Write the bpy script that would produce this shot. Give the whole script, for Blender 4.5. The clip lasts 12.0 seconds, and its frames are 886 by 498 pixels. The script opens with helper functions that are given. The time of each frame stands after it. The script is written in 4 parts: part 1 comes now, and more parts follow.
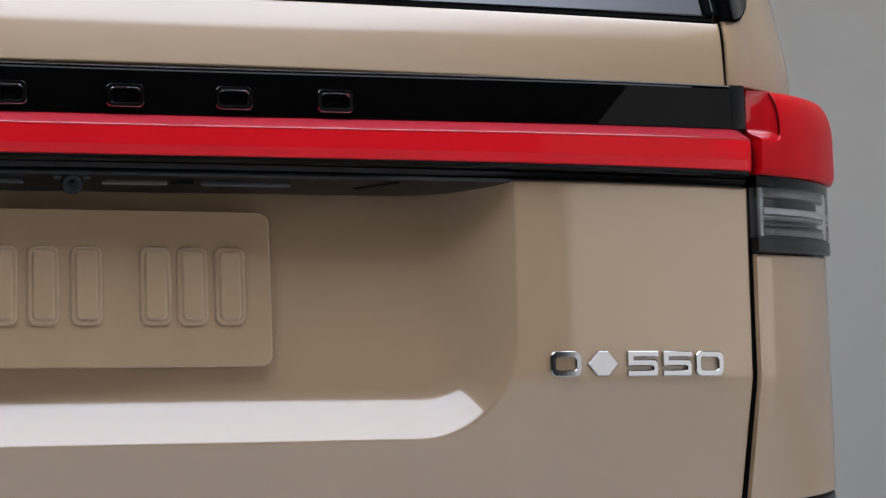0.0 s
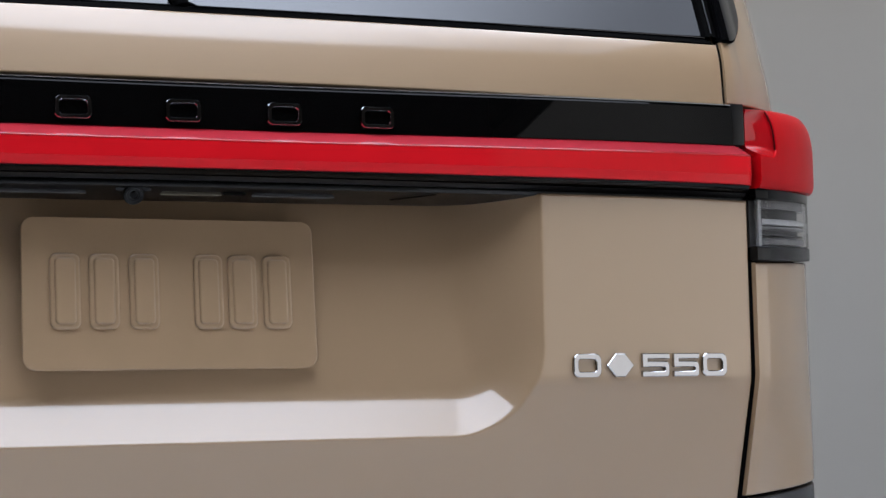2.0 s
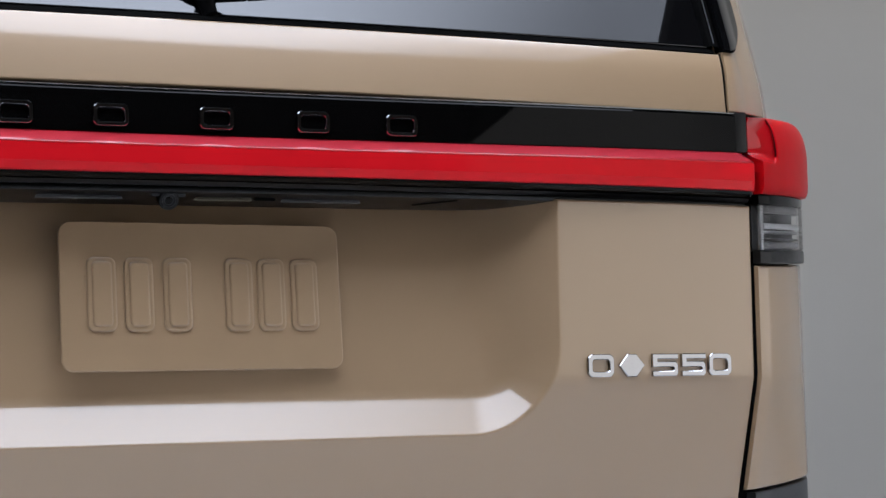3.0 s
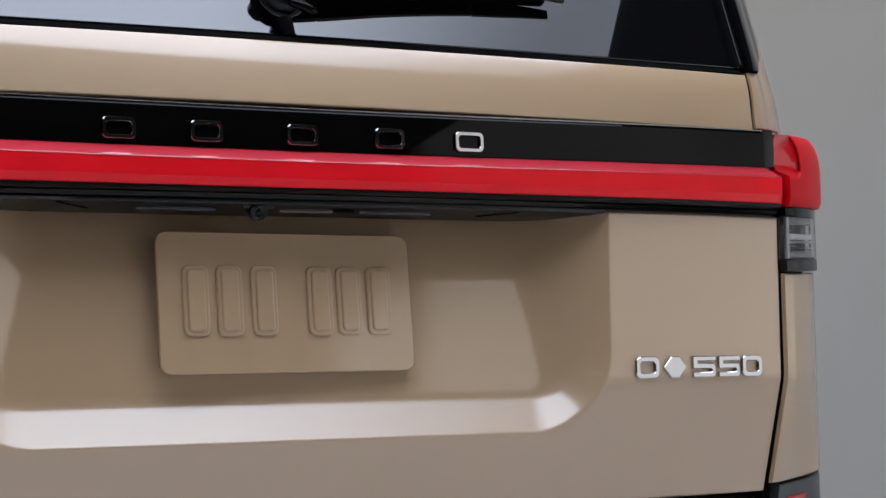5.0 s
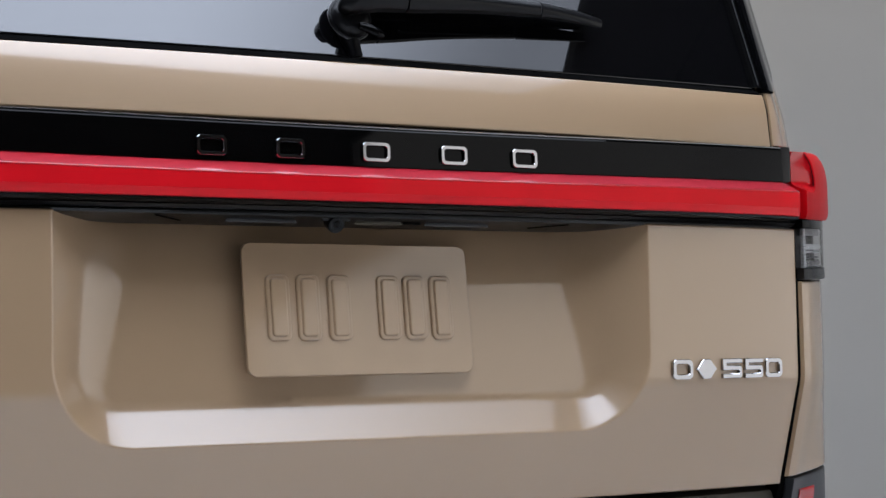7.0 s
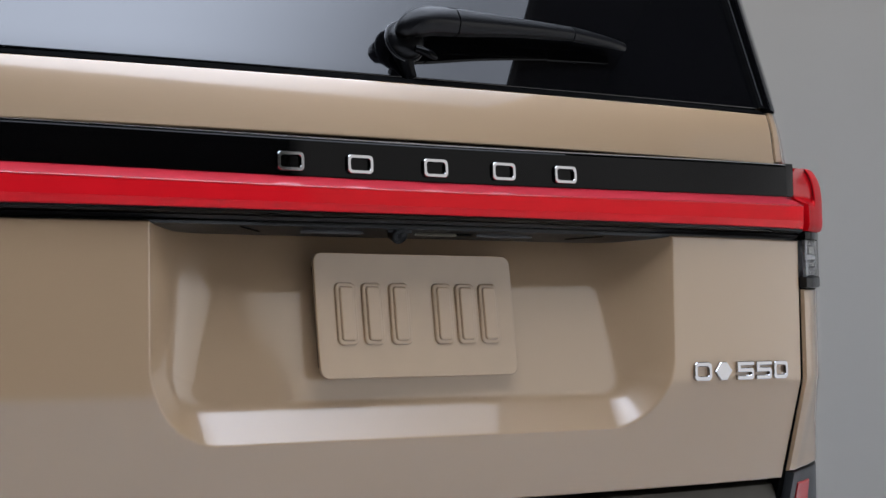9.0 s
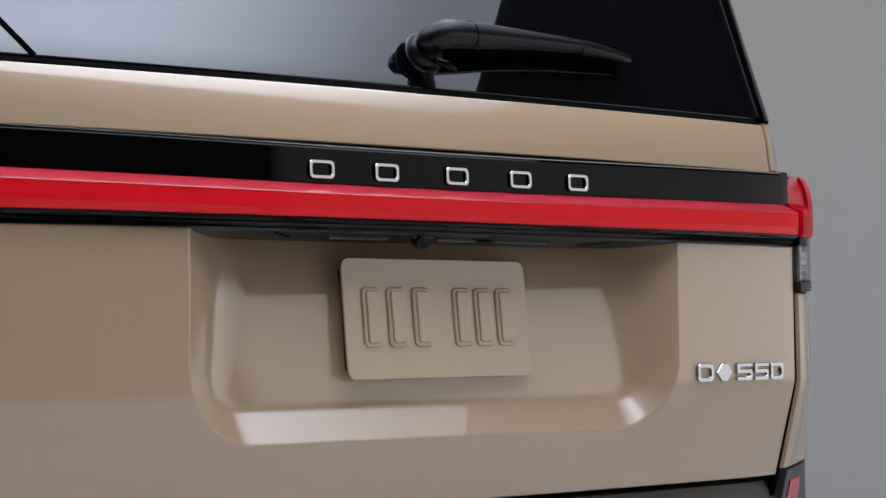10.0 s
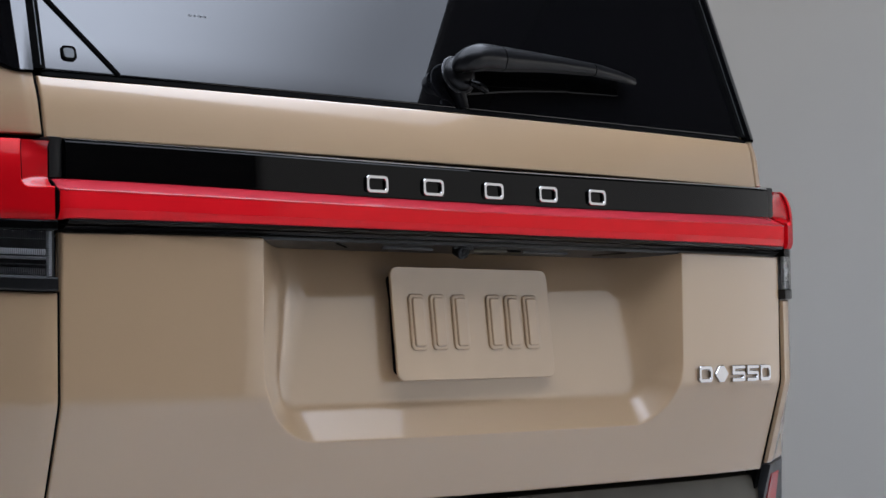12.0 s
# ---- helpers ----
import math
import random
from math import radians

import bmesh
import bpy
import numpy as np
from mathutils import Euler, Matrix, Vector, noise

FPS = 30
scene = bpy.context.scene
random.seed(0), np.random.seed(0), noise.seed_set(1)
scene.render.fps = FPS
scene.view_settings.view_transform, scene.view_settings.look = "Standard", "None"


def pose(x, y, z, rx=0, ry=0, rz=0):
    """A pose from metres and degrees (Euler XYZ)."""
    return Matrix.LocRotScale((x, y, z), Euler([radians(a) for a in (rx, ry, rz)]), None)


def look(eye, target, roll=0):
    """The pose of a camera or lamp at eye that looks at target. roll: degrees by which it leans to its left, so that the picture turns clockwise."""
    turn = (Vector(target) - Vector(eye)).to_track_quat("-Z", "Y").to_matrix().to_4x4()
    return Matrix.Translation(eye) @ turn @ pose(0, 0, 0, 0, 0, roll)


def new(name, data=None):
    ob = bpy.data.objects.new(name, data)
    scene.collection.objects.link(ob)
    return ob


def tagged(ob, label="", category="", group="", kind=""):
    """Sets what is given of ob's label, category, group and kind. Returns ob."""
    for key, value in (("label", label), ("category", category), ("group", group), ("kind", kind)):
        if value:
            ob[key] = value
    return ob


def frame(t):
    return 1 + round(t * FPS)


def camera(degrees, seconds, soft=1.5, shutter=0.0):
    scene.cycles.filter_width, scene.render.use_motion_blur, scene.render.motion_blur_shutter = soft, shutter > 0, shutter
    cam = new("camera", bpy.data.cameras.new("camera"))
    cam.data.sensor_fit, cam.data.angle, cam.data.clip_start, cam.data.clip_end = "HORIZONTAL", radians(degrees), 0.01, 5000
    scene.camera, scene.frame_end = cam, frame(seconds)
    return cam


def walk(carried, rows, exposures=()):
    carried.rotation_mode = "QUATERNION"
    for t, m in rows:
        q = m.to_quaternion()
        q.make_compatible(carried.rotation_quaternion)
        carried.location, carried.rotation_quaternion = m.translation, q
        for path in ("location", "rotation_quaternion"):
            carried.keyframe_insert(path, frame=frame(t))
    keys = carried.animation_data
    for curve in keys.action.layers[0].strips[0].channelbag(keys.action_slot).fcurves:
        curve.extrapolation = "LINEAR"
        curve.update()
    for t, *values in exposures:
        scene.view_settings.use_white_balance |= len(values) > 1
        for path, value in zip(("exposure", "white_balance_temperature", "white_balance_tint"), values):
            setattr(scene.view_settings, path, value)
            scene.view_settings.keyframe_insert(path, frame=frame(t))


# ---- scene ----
cam = camera(26.6, 12.0)
PATH = [
    (0, (-0.167, -1.862, 0.749), (0.346, 0.058, 0.972), -1.3),
    (0.5, (-0.216, -1.88, 0.754), (0.332, 0.031, 0.971), -1.3),
    (1, (-0.282, -1.892, 0.767), (0.319, 0.005, 0.97), -1.3),
    (1.5, (-0.342, -1.905, 0.782), (0.3, -0.02, 0.969), -1.3),
    (2, (-0.402, -1.918, 0.787), (0.28, -0.047, 0.969), -1.3),
    (2.5, (-0.463, -1.931, 0.801), (0.26, -0.074, 0.969), -1.3),
    (3, (-0.527, -1.94, 0.807), (0.234, -0.097, 0.969), -1.3),
    (5, (-0.78, -1.972, 0.826), (0.104, -0.184, 0.972), -1.3),
    (5.5, (-0.843, -1.975, 0.835), (0.073, -0.202, 0.974), -1.2),
    (6, (-0.904, -1.991, 0.84), (0.035, -0.23, 0.975), -1.2),
    (6.5, (-0.972, -1.993, 0.845), (-0.003, -0.249, 0.977), -1.2),
    (7, (-1.038, -2.0, 0.843), (-0.041, -0.272, 0.977), -1.3),
    (9, (-1.326, -2.001, 0.859), (-0.2, -0.353, 0.983), -1.2),
    (9.5, (-1.398, -2.002, 0.862), (-0.24, -0.376, 0.984), -1.1),
    (10, (-1.474, -1.999, 0.869), (-0.284, -0.396, 0.987), -1.1),
    (10.5, (-1.553, -1.993, 0.87), (-0.329, -0.417, 0.987), -1.1),
    (11, (-1.631, -1.988, 0.874), (-0.375, -0.436, 0.989), -1.0),
    (11.5, (-1.706, -1.985, 0.876), (-0.422, -0.456, 0.991), -1.0),
    (12, (-1.785, -1.976, 0.877), (-0.47, -0.474, 0.992), -1.0),
]
walk(cam, [(t, look(eye, target, roll)) for t, eye, target, roll in PATH])

# ---------- light and world ----------
world = bpy.data.worlds.new("world")
scene.world = world
world.use_nodes = True
world.node_tree.nodes["Background"].inputs[0].default_value = (0.02, 0.02, 0.022, 1)
world.node_tree.nodes["Background"].inputs[1].default_value = 0.3
scene.view_settings.exposure = 0.0

OVERHEAD = 5.0      # radiance of the overhead softbox
SIDE = 1.03          # radiance of the tall side softbox
WALL_WASH = 56.0    # watts of the lamp added to brighten the backdrop


# ---------- materials ----------
def material(name, color, rough=0.5, metal=0.0, coat=0.0, coat_rough=0.03, spec=0.5, vary=0.06, scale=6.0,
             grain=0.0, grain_scale=400.0, emit=0.0, rough_vary=0.0, coat_ior=1.5, tint=None):
    m = bpy.data.materials.new(name)
    m.use_nodes = True
    nt = m.node_tree
    b = nt.nodes["Principled BSDF"]
    b.inputs["Roughness"].default_value = rough
    b.inputs["Metallic"].default_value = metal
    b.inputs["Coat Weight"].default_value = coat
    b.inputs["Coat Roughness"].default_value = coat_rough
    b.inputs["Specular IOR Level"].default_value = spec
    tc = nt.nodes.new("ShaderNodeTexCoord")
    if vary > 0:
        n1 = nt.nodes.new("ShaderNodeTexNoise")
        n1.inputs["Scale"].default_value = scale
        n1.inputs["Detail"].default_value = 5.0
        nt.links.new(tc.outputs["Object"], n1.inputs["Vector"])
        ramp = nt.nodes.new("ShaderNodeMapRange")
        ramp.inputs["From Min"].default_value = 0.3
        ramp.inputs["From Max"].default_value = 0.7
        ramp.inputs["To Min"].default_value = 1 - vary
        ramp.inputs["To Max"].default_value = 1 + vary
        nt.links.new(n1.outputs["Fac"], ramp.inputs["Value"])
        mul = nt.nodes.new("ShaderNodeVectorMath")
        mul.operation = "SCALE"
        mul.inputs[0].default_value = color
        nt.links.new(ramp.outputs["Result"], mul.inputs["Scale"])
        nt.links.new(mul.outputs["Vector"], b.inputs["Base Color"])
        if rough_vary > 0:
            r2 = nt.nodes.new("ShaderNodeMapRange")
            r2.inputs["To Min"].default_value = max(0.0, rough - rough_vary)
            r2.inputs["To Max"].default_value = rough + rough_vary
            nt.links.new(n1.outputs["Fac"], r2.inputs["Value"])
            nt.links.new(r2.outputs["Result"], b.inputs["Roughness"])
    else:
        b.inputs["Base Color"].default_value = (*color, 1)
    if grain > 0:
        n2 = nt.nodes.new("ShaderNodeTexNoise")
        n2.inputs["Scale"].default_value = grain_scale
        n2.inputs["Detail"].default_value = 3.0
        nt.links.new(tc.outputs["Object"], n2.inputs["Vector"])
        bp = nt.nodes.new("ShaderNodeBump")
        bp.inputs["Strength"].default_value = grain
        bp.inputs["Distance"].default_value = 0.0005
        nt.links.new(n2.outputs["Fac"], bp.inputs["Height"])
        nt.links.new(bp.outputs["Normal"], b.inputs["Normal"])
        if coat > 0:
            nt.links.new(bp.outputs["Normal"], b.inputs["Coat Normal"])
    if emit > 0:
        b.inputs["Emission Color"].default_value = (*color, 1)
        b.inputs["Emission Strength"].default_value = emit
        b.inputs["Base Color"].default_value = (0.25, 0.25, 0.25, 1)
    b.inputs["Coat IOR"].default_value = coat_ior
    if tint:
        b.inputs["Specular Tint"].default_value = (*tint, 1)
    return m


def clear_plastic(name, tint, gloss=0.12):
    m = bpy.data.materials.new(name)
    m.use_nodes = True
    nt = m.node_tree
    nt.nodes.remove(nt.nodes["Principled BSDF"])
    out = nt.nodes["Material Output"]
    tr = nt.nodes.new("ShaderNodeBsdfTransparent")
    tr.inputs["Color"].default_value = (*tint, 1)
    gl = nt.nodes.new("ShaderNodeBsdfGlossy")
    gl.inputs["Roughness"].default_value = 0.03
    fr = nt.nodes.new("ShaderNodeFresnel")
    fr.inputs["IOR"].default_value = 1.42
    mx = nt.nodes.new("ShaderNodeMixShader")
    nt.links.new(fr.outputs["Fac"], mx.inputs["Fac"])
    nt.links.new(tr.outputs["BSDF"], mx.inputs[1])
    nt.links.new(gl.outputs["BSDF"], mx.inputs[2])
    nt.links.new(mx.outputs["Shader"], out.inputs["Surface"])
    return m


PAINT = material("sand_paint", (0.375, 0.248, 0.141), rough=0.42, metal=0.0, coat=1.0, coat_ior=1.62, coat_rough=0.025, vary=0.02, scale=3.0, grain=0.02, grain_scale=260)
PLATE_PAINT = material("satin_sand_paint", (0.375, 0.248, 0.141), rough=0.38, metal=0.0, coat=1.0, coat_ior=1.62, coat_rough=0.03, vary=0.03, scale=20.0, grain=0.05, grain_scale=300)
PIANO = material("gloss_black", (0.002, 0.002, 0.002), rough=0.02, spec=0.11, vary=0.1, scale=8.0)
PLASTIC = material("grained_black_plastic", (0.006, 0.006, 0.006), rough=0.33, spec=0.35, vary=0.15, scale=30.0, grain=0.35, grain_scale=900, rough_vary=0.08)
STEP_LIGHT = material("olive_grey_plastic", (0.085, 0.074, 0.053), rough=0.5, vary=0.08, scale=30.0, grain=0.2, grain_scale=800)
STEP = material("dark_olive_bumper", (0.055, 0.048, 0.034), rough=0.5, vary=0.1, scale=20.0, grain=0.3, grain_scale=800)
GREY_PLASTIC = material("grey_plastic", (0.035, 0.037, 0.04), rough=0.4, vary=0.08, scale=30.0, grain=0.2, grain_scale=800)
RUBBER = material("black_rubber", (0.004, 0.004, 0.004), rough=0.7, spec=0.0, vary=0.2, scale=40.0, grain=0.2, grain_scale=700)
CHROME = material("chrome", (0.47, 0.47, 0.485), rough=0.06, metal=1.0, vary=0.02, scale=60.0)
SATIN = material("satin_silver", (0.26, 0.265, 0.27), rough=0.22, metal=1.0, vary=0.04, scale=60.0)
RED = material("red_lens", (0.68, 0.008, 0.014), rough=0.45, coat=0.12, coat_rough=0.015, spec=0.04, vary=0.05, scale=10.0)
RED_LAMP = material("red_lamp_lens", (0.50, 0.003, 0.007), rough=0.4, coat=0.18, coat_rough=0.05, spec=0.03, vary=0.08, scale=14.0)
RED_DEEP = material("dark_red_lens", (0.42, 0.002, 0.006), rough=0.35, coat=1.0, coat_rough=0.04, spec=0.15, vary=0.05, scale=10.0)
RED_LOWER = material("light_red_lens", (0.72, 0.014, 0.022), rough=0.4, coat=0.3, coat_rough=0.05, spec=0.05, vary=0.05, scale=10.0)
RED_LEDGE = material("pink_red_lens", (0.46, 0.028, 0.042), rough=0.4, coat=1.0, coat_rough=0.015, spec=0.05, vary=0.04, scale=10.0)
RED_EDGE = material("polished_red_edge", (0.42, 0.02, 0.03), rough=0.2, coat=1.0, coat_ior=1.6, coat_rough=0.05, vary=0.04, scale=20.0)
GLASS = material("privacy_glass", (0.003, 0.003, 0.0035), rough=0.01, vary=0.0, spec=1.0, tint=(0.97, 0.98, 1.0))
LENS_GREY = material("frosted_lens", (0.055, 0.055, 0.058), rough=0.35, vary=0.05, scale=60.0)
REFLECTOR = material("lamp_reflector", (0.50, 0.503, 0.51), rough=0.3, metal=0.2, vary=0.1, scale=80.0)
LAMP_BACK = material("lamp_cavity", (0.03, 0.03, 0.031), rough=0.3, metal=0.0, vary=0.2, scale=60.0)
DIM_REFLECTOR = material("dim_lamp_reflector", (0.12, 0.12, 0.125), rough=0.3, metal=0.7, vary=0.2, scale=80.0)
WIPER = material("satin_black_plastic", (0.004, 0.004, 0.0045), rough=0.30, spec=0.22, vary=0.15, scale=30.0, grain=0.15, grain_scale=1100)
BUTTON = material("grey_rubber", (0.09, 0.095, 0.10), rough=0.5, vary=0.08, scale=40.0)
CLEAR = clear_plastic("clear_lens", (0.96, 0.965, 0.97))
FLOOR = material("studio_floor", (0.64, 0.628, 0.612), rough=0.55, vary=0.04, scale=1.5, grain=0.1, grain_scale=120)
CYC = material("grey_cyclorama", (0.468, 0.457, 0.436), rough=0.8, vary=0.03, scale=0.8, grain=0.1, grain_scale=90)
DRAPE = material("black_drape", (0.016, 0.0125, 0.010), rough=0.9, vary=0.2, scale=3.0, grain=0.3, grain_scale=60)
CEILING = material("dark_ceiling", (0.026, 0.021, 0.017), rough=0.9, vary=0.1, scale=2.0)
METAL_DARK = material("dark_metal", (0.03, 0.03, 0.03), rough=0.4, metal=0.8, vary=0.1, scale=10.0)
SOFT_TOP = material("overhead_diffuser", (0.88, 0.97, 1.16), rough=0.8, vary=0.0, emit=OVERHEAD)
nt = SOFT_TOP.node_tree
tc = nt.nodes.new("ShaderNodeTexCoord")
sep = nt.nodes.new("ShaderNodeSeparateXYZ")
fall = nt.nodes.new("ShaderNodeMapRange")
fall.interpolation_type = "SMOOTHSTEP"
for key, value in (("To Min", OVERHEAD), ("To Max", OVERHEAD * 0.30)):
    fall.inputs[key].default_value = value
nt.links.new(tc.outputs["Object"], sep.inputs["Vector"])
nt.links.new(sep.outputs["X"], fall.inputs["Value"])
# the emission is graded by hand: it fades sooner towards the front
for key, front, rear in (("From Min", 0.9, 1.9), ("From Max", 2.6, 2.7), ("To Min", OVERHEAD * 1.1, OVERHEAD), ("To Max", OVERHEAD * 0.26, OVERHEAD * 0.50)):
    ease = nt.nodes.new("ShaderNodeMapRange")
    ease.interpolation_type = "SMOOTHSTEP"
    for name, value in (("From Min", -1.1), ("From Max", -0.45), ("To Min", front), ("To Max", rear)):
        ease.inputs[name].default_value = value
    nt.links.new(sep.outputs["Y"], ease.inputs["Value"])
    nt.links.new(ease.outputs["Result"], fall.inputs[key])
# and it drops at the front hem, to soften its reflection in the panel
hem = nt.nodes.new("ShaderNodeMapRange")
hem.interpolation_type = "SMOOTHSTEP"
for key, value in (("From Min", -2.0), ("From Max", -1.72), ("To Min", 0.22), ("To Max", 1.0)):
    hem.inputs[key].default_value = value
nt.links.new(sep.outputs["Y"], hem.inputs["Value"])
glow = nt.nodes.new("ShaderNodeMath")
glow.operation = "MULTIPLY"
nt.links.new(fall.outputs["Result"], glow.inputs[0])
nt.links.new(hem.outputs["Result"], glow.inputs[1])
nt.links.new(glow.outputs["Value"], nt.nodes["Principled BSDF"].inputs["Emission Strength"])
SOFT_SIDE = material("side_diffuser", (1.0, 0.985, 0.98), rough=0.8, vary=0.0, emit=SIDE)
# emission dims towards the upper corner by the car, to clear a reflected patch
nt = SOFT_SIDE.node_tree
tc = nt.nodes.new("ShaderNodeTexCoord")
sep = nt.nodes.new("ShaderNodeSeparateXYZ")
nt.links.new(tc.outputs["Object"], sep.inputs["Vector"])
glow = nt.nodes.new("ShaderNodeMath")
glow.operation = "MULTIPLY"
for k, (axis, lo, hi) in enumerate((("X", 0.2, -1.0), ("Y", 0.35, 2.35))):
    ease = nt.nodes.new("ShaderNodeMapRange")
    ease.interpolation_type = "SMOOTHSTEP"
    ease.inputs["From Min"].default_value, ease.inputs["From Max"].default_value = lo, hi
    nt.links.new(sep.outputs[axis], ease.inputs["Value"])
    nt.links.new(ease.outputs["Result"], glow.inputs[k])
dim = nt.nodes.new("ShaderNodeMapRange")
for key, value in (("To Min", SIDE), ("To Max", SIDE * 0.1)):
    dim.inputs[key].default_value = value
nt.links.new(glow.outputs["Value"], dim.inputs["Value"])
hem = nt.nodes.new("ShaderNodeMapRange")
hem.interpolation_type = "SMOOTHSTEP"
for key, value in (("From Min", -3.8), ("From Max", -3.43), ("To Min", 0.2), ("To Max", 1.0)):
    hem.inputs[key].default_value = value
nt.links.new(sep.outputs["Y"], hem.inputs["Value"])
glow = nt.nodes.new("ShaderNodeMath")
glow.operation = "MULTIPLY"
nt.links.new(dim.outputs["Result"], glow.inputs[0])
nt.links.new(hem.outputs["Result"], glow.inputs[1])
nt.links.new(glow.outputs["Value"], nt.nodes["Principled BSDF"].inputs["Emission Strength"])


# ---------- mesh helpers ----------
def bm_object(name, bm, mat, parent=None, label="", smooth=True, sharp=35.0):
    me = bpy.data.meshes.new(name)
    bmesh.ops.recalc_face_normals(bm, faces=bm.faces[:])
    if smooth:
        for f in bm.faces:
            f.smooth = True
        lim = radians(sharp)
        for e in bm.edges:
            if len(e.link_faces) == 2 and e.calc_face_angle(0) > lim:
                e.smooth = False
    bm.to_mesh(me)
    bm.free()
    me.materials.append(mat)
    ob = new(name, me)
    if parent is not None:
        ob.parent = parent
    if label:
        tagged(ob, label=label)
    return ob


def part(name, bm, mat, parent, label="", sharp=35.0):
    return bm_object(name, bm, mat, parent, label, True, sharp)


def add_box(bm, x0, x1, y0, y1, z0, z1, bevel=0.0, seg=2):
    t = bmesh.new()
    bmesh.ops.create_cube(t, size=1.0)
    for v in t.verts:
        v.co = Vector(((x0 + x1) / 2 + v.co.x * (x1 - x0), (y0 + y1) / 2 + v.co.y * (y1 - y0), (z0 + z1) / 2 + v.co.z * (z1 - z0)))
    if bevel > 0:
        bmesh.ops.bevel(t, geom=t.edges[:], offset=bevel, segments=seg, profile=0.7, affect="EDGES")
    join(bm, t)
    return bm


def join(bm, t):
    idx = {v: bm.verts.new(v.co) for v in t.verts}
    for f in t.faces:
        bm.faces.new([idx[v] for v in f.verts])
    t.free()


def grid_faces(bm, rows, close=False):
    """Faces between rows of vertices."""
    for a, b in zip(rows, rows[1:]):
        n = len(a)
        for i in range(n if close else n - 1):
            j = (i + 1) % n
            bm.faces.new((a[i], a[j], b[j], b[i]))


def sheet(xs, zs, fy, thick=0.012, fx=None, edge=0.003):
    """A pressed panel over x and z with rounded borders turned back by its thickness."""
    bm = bmesh.new()
    x0, x1, z0, z1 = xs[0], xs[-1], zs[0], zs[-1]
    rows = []
    for z in zs:
        row = []
        for x in xs:
            d = min(x - x0, x1 - x, z - z0, z1 - z)
            y = fy(x, z)
            if d < edge:
                y += edge - math.sqrt(max(0.0, edge * edge - (edge - d) ** 2))
            row.append(bm.verts.new((fx(x, z) if fx else x, y, z)))
        rows.append(row)
    grid_faces(bm, rows)
    loop = rows[0] + [r[-1] for r in rows[1:]] + rows[-1][-2::-1] + [r[0] for r in rows[-2:0:-1]]
    back = [bm.verts.new((v.co.x, v.co.y + thick, v.co.z)) for v in loop]
    grid_faces(bm, [loop, back], close=True)
    return bm


def lines(a, b, n, fine=(), e=0.003):
    """Grid lines from a to b, closer at both ends and at the places in fine."""
    s = set(round(float(v), 5) for v in np.linspace(a, b, n))
    for k in (0.0003, 0.0008, 0.0015, 0.0022, 0.003):
        s |= {round(a + k, 5), round(b - k, 5)}
    for lo, hi, step in fine:
        s |= set(round(float(v), 5) for v in np.arange(lo, hi, step))
    v = sorted(x for x in s if a <= x <= b)
    out = [v[0]]
    for x in v[1:]:
        if x - out[-1] > 0.00025:
            out.append(x)
    out[-1] = b
    return out


def sweep(profile, xs, curve, bow=None, closed=True):
    """A profile in (y, z) carried along x, set back by curve(x)."""
    bm = bmesh.new()
    rows = []
    for x in xs:
        rows.append([bm.verts.new((x, y + curve(x), z + (bow(x, z) if bow else 0.0))) for y, z in profile])
    grid_faces(bm, rows, close=closed)
    if closed:
        bm.faces.new(rows[0])
        bm.faces.new(rows[-1])
    return bm


def rounded_rect(w, h, r, n=6):
    pts = []
    for cx, cy, a0 in ((w / 2 - r, h / 2 - r, 0), (-w / 2 + r, h / 2 - r, 90), (-w / 2 + r, -h / 2 + r, 180), (w / 2 - r, -h / 2 + r, 270)):
        for i in range(n + 1):
            a = radians(a0 + 90 * i / n)
            pts.append((cx + r * math.cos(a), cy + r * math.sin(a)))
    return pts


def raised(outline, depth, chamfer, back=0.0, steps=3):
    """A closed outline in (x, z) raised towards -y with a rounded shoulder. Origin at its middle."""
    bm = bmesh.new()
    n = len(outline)
    nor = []
    for i in range(n):
        p, q = outline[i - 1], outline[(i + 1) % n]
        dx, dz = q[0] - p[0], q[1] - p[1]
        l = math.hypot(dx, dz) or 1
        nor.append((-dz / l, dx / l))
    rows = [[bm.verts.new((x, back, z)) for x, z in outline]]
    for k in range(steps + 1):
        a = radians(90 * k / steps)
        inset, y = chamfer * (1 - math.cos(a)), -(depth - chamfer) - chamfer * math.sin(a)
        rows.append([bm.verts.new((x + nx * inset, y, z + nz * inset)) for (x, z), (nx, nz) in zip(outline, nor)])
    flat = chamfer + 0.0004
    rows.append([bm.verts.new((x + nx * flat, -depth, z + nz * flat)) for (x, z), (nx, nz) in zip(outline, nor)])
    grid_faces(bm, rows, close=True)
    bm.faces.new(rows[-1])
    return bm


def ring(outer, inner, depth, chamfer=0.0008):
    """A frame between two outlines with the same number of points, with chamfered edges, raised towards -y."""
    bm = bmesh.new()

    def row(o, y):
        return [bm.verts.new((x, y, z)) for x, z in o]

    def mixed(f):
        return [((1 - f) * a[0] + f * b[0], (1 - f) * a[1] + f * b[1]) for a, b in zip(outer, inner)]
    rows = [row(outer, 0), row(outer, -depth + chamfer), row(mixed(0.12), -depth), row(mixed(0.88), -depth), row(inner, -depth + chamfer), row(inner, 0)]
    grid_faces(bm, rows, close=True)
    return bm


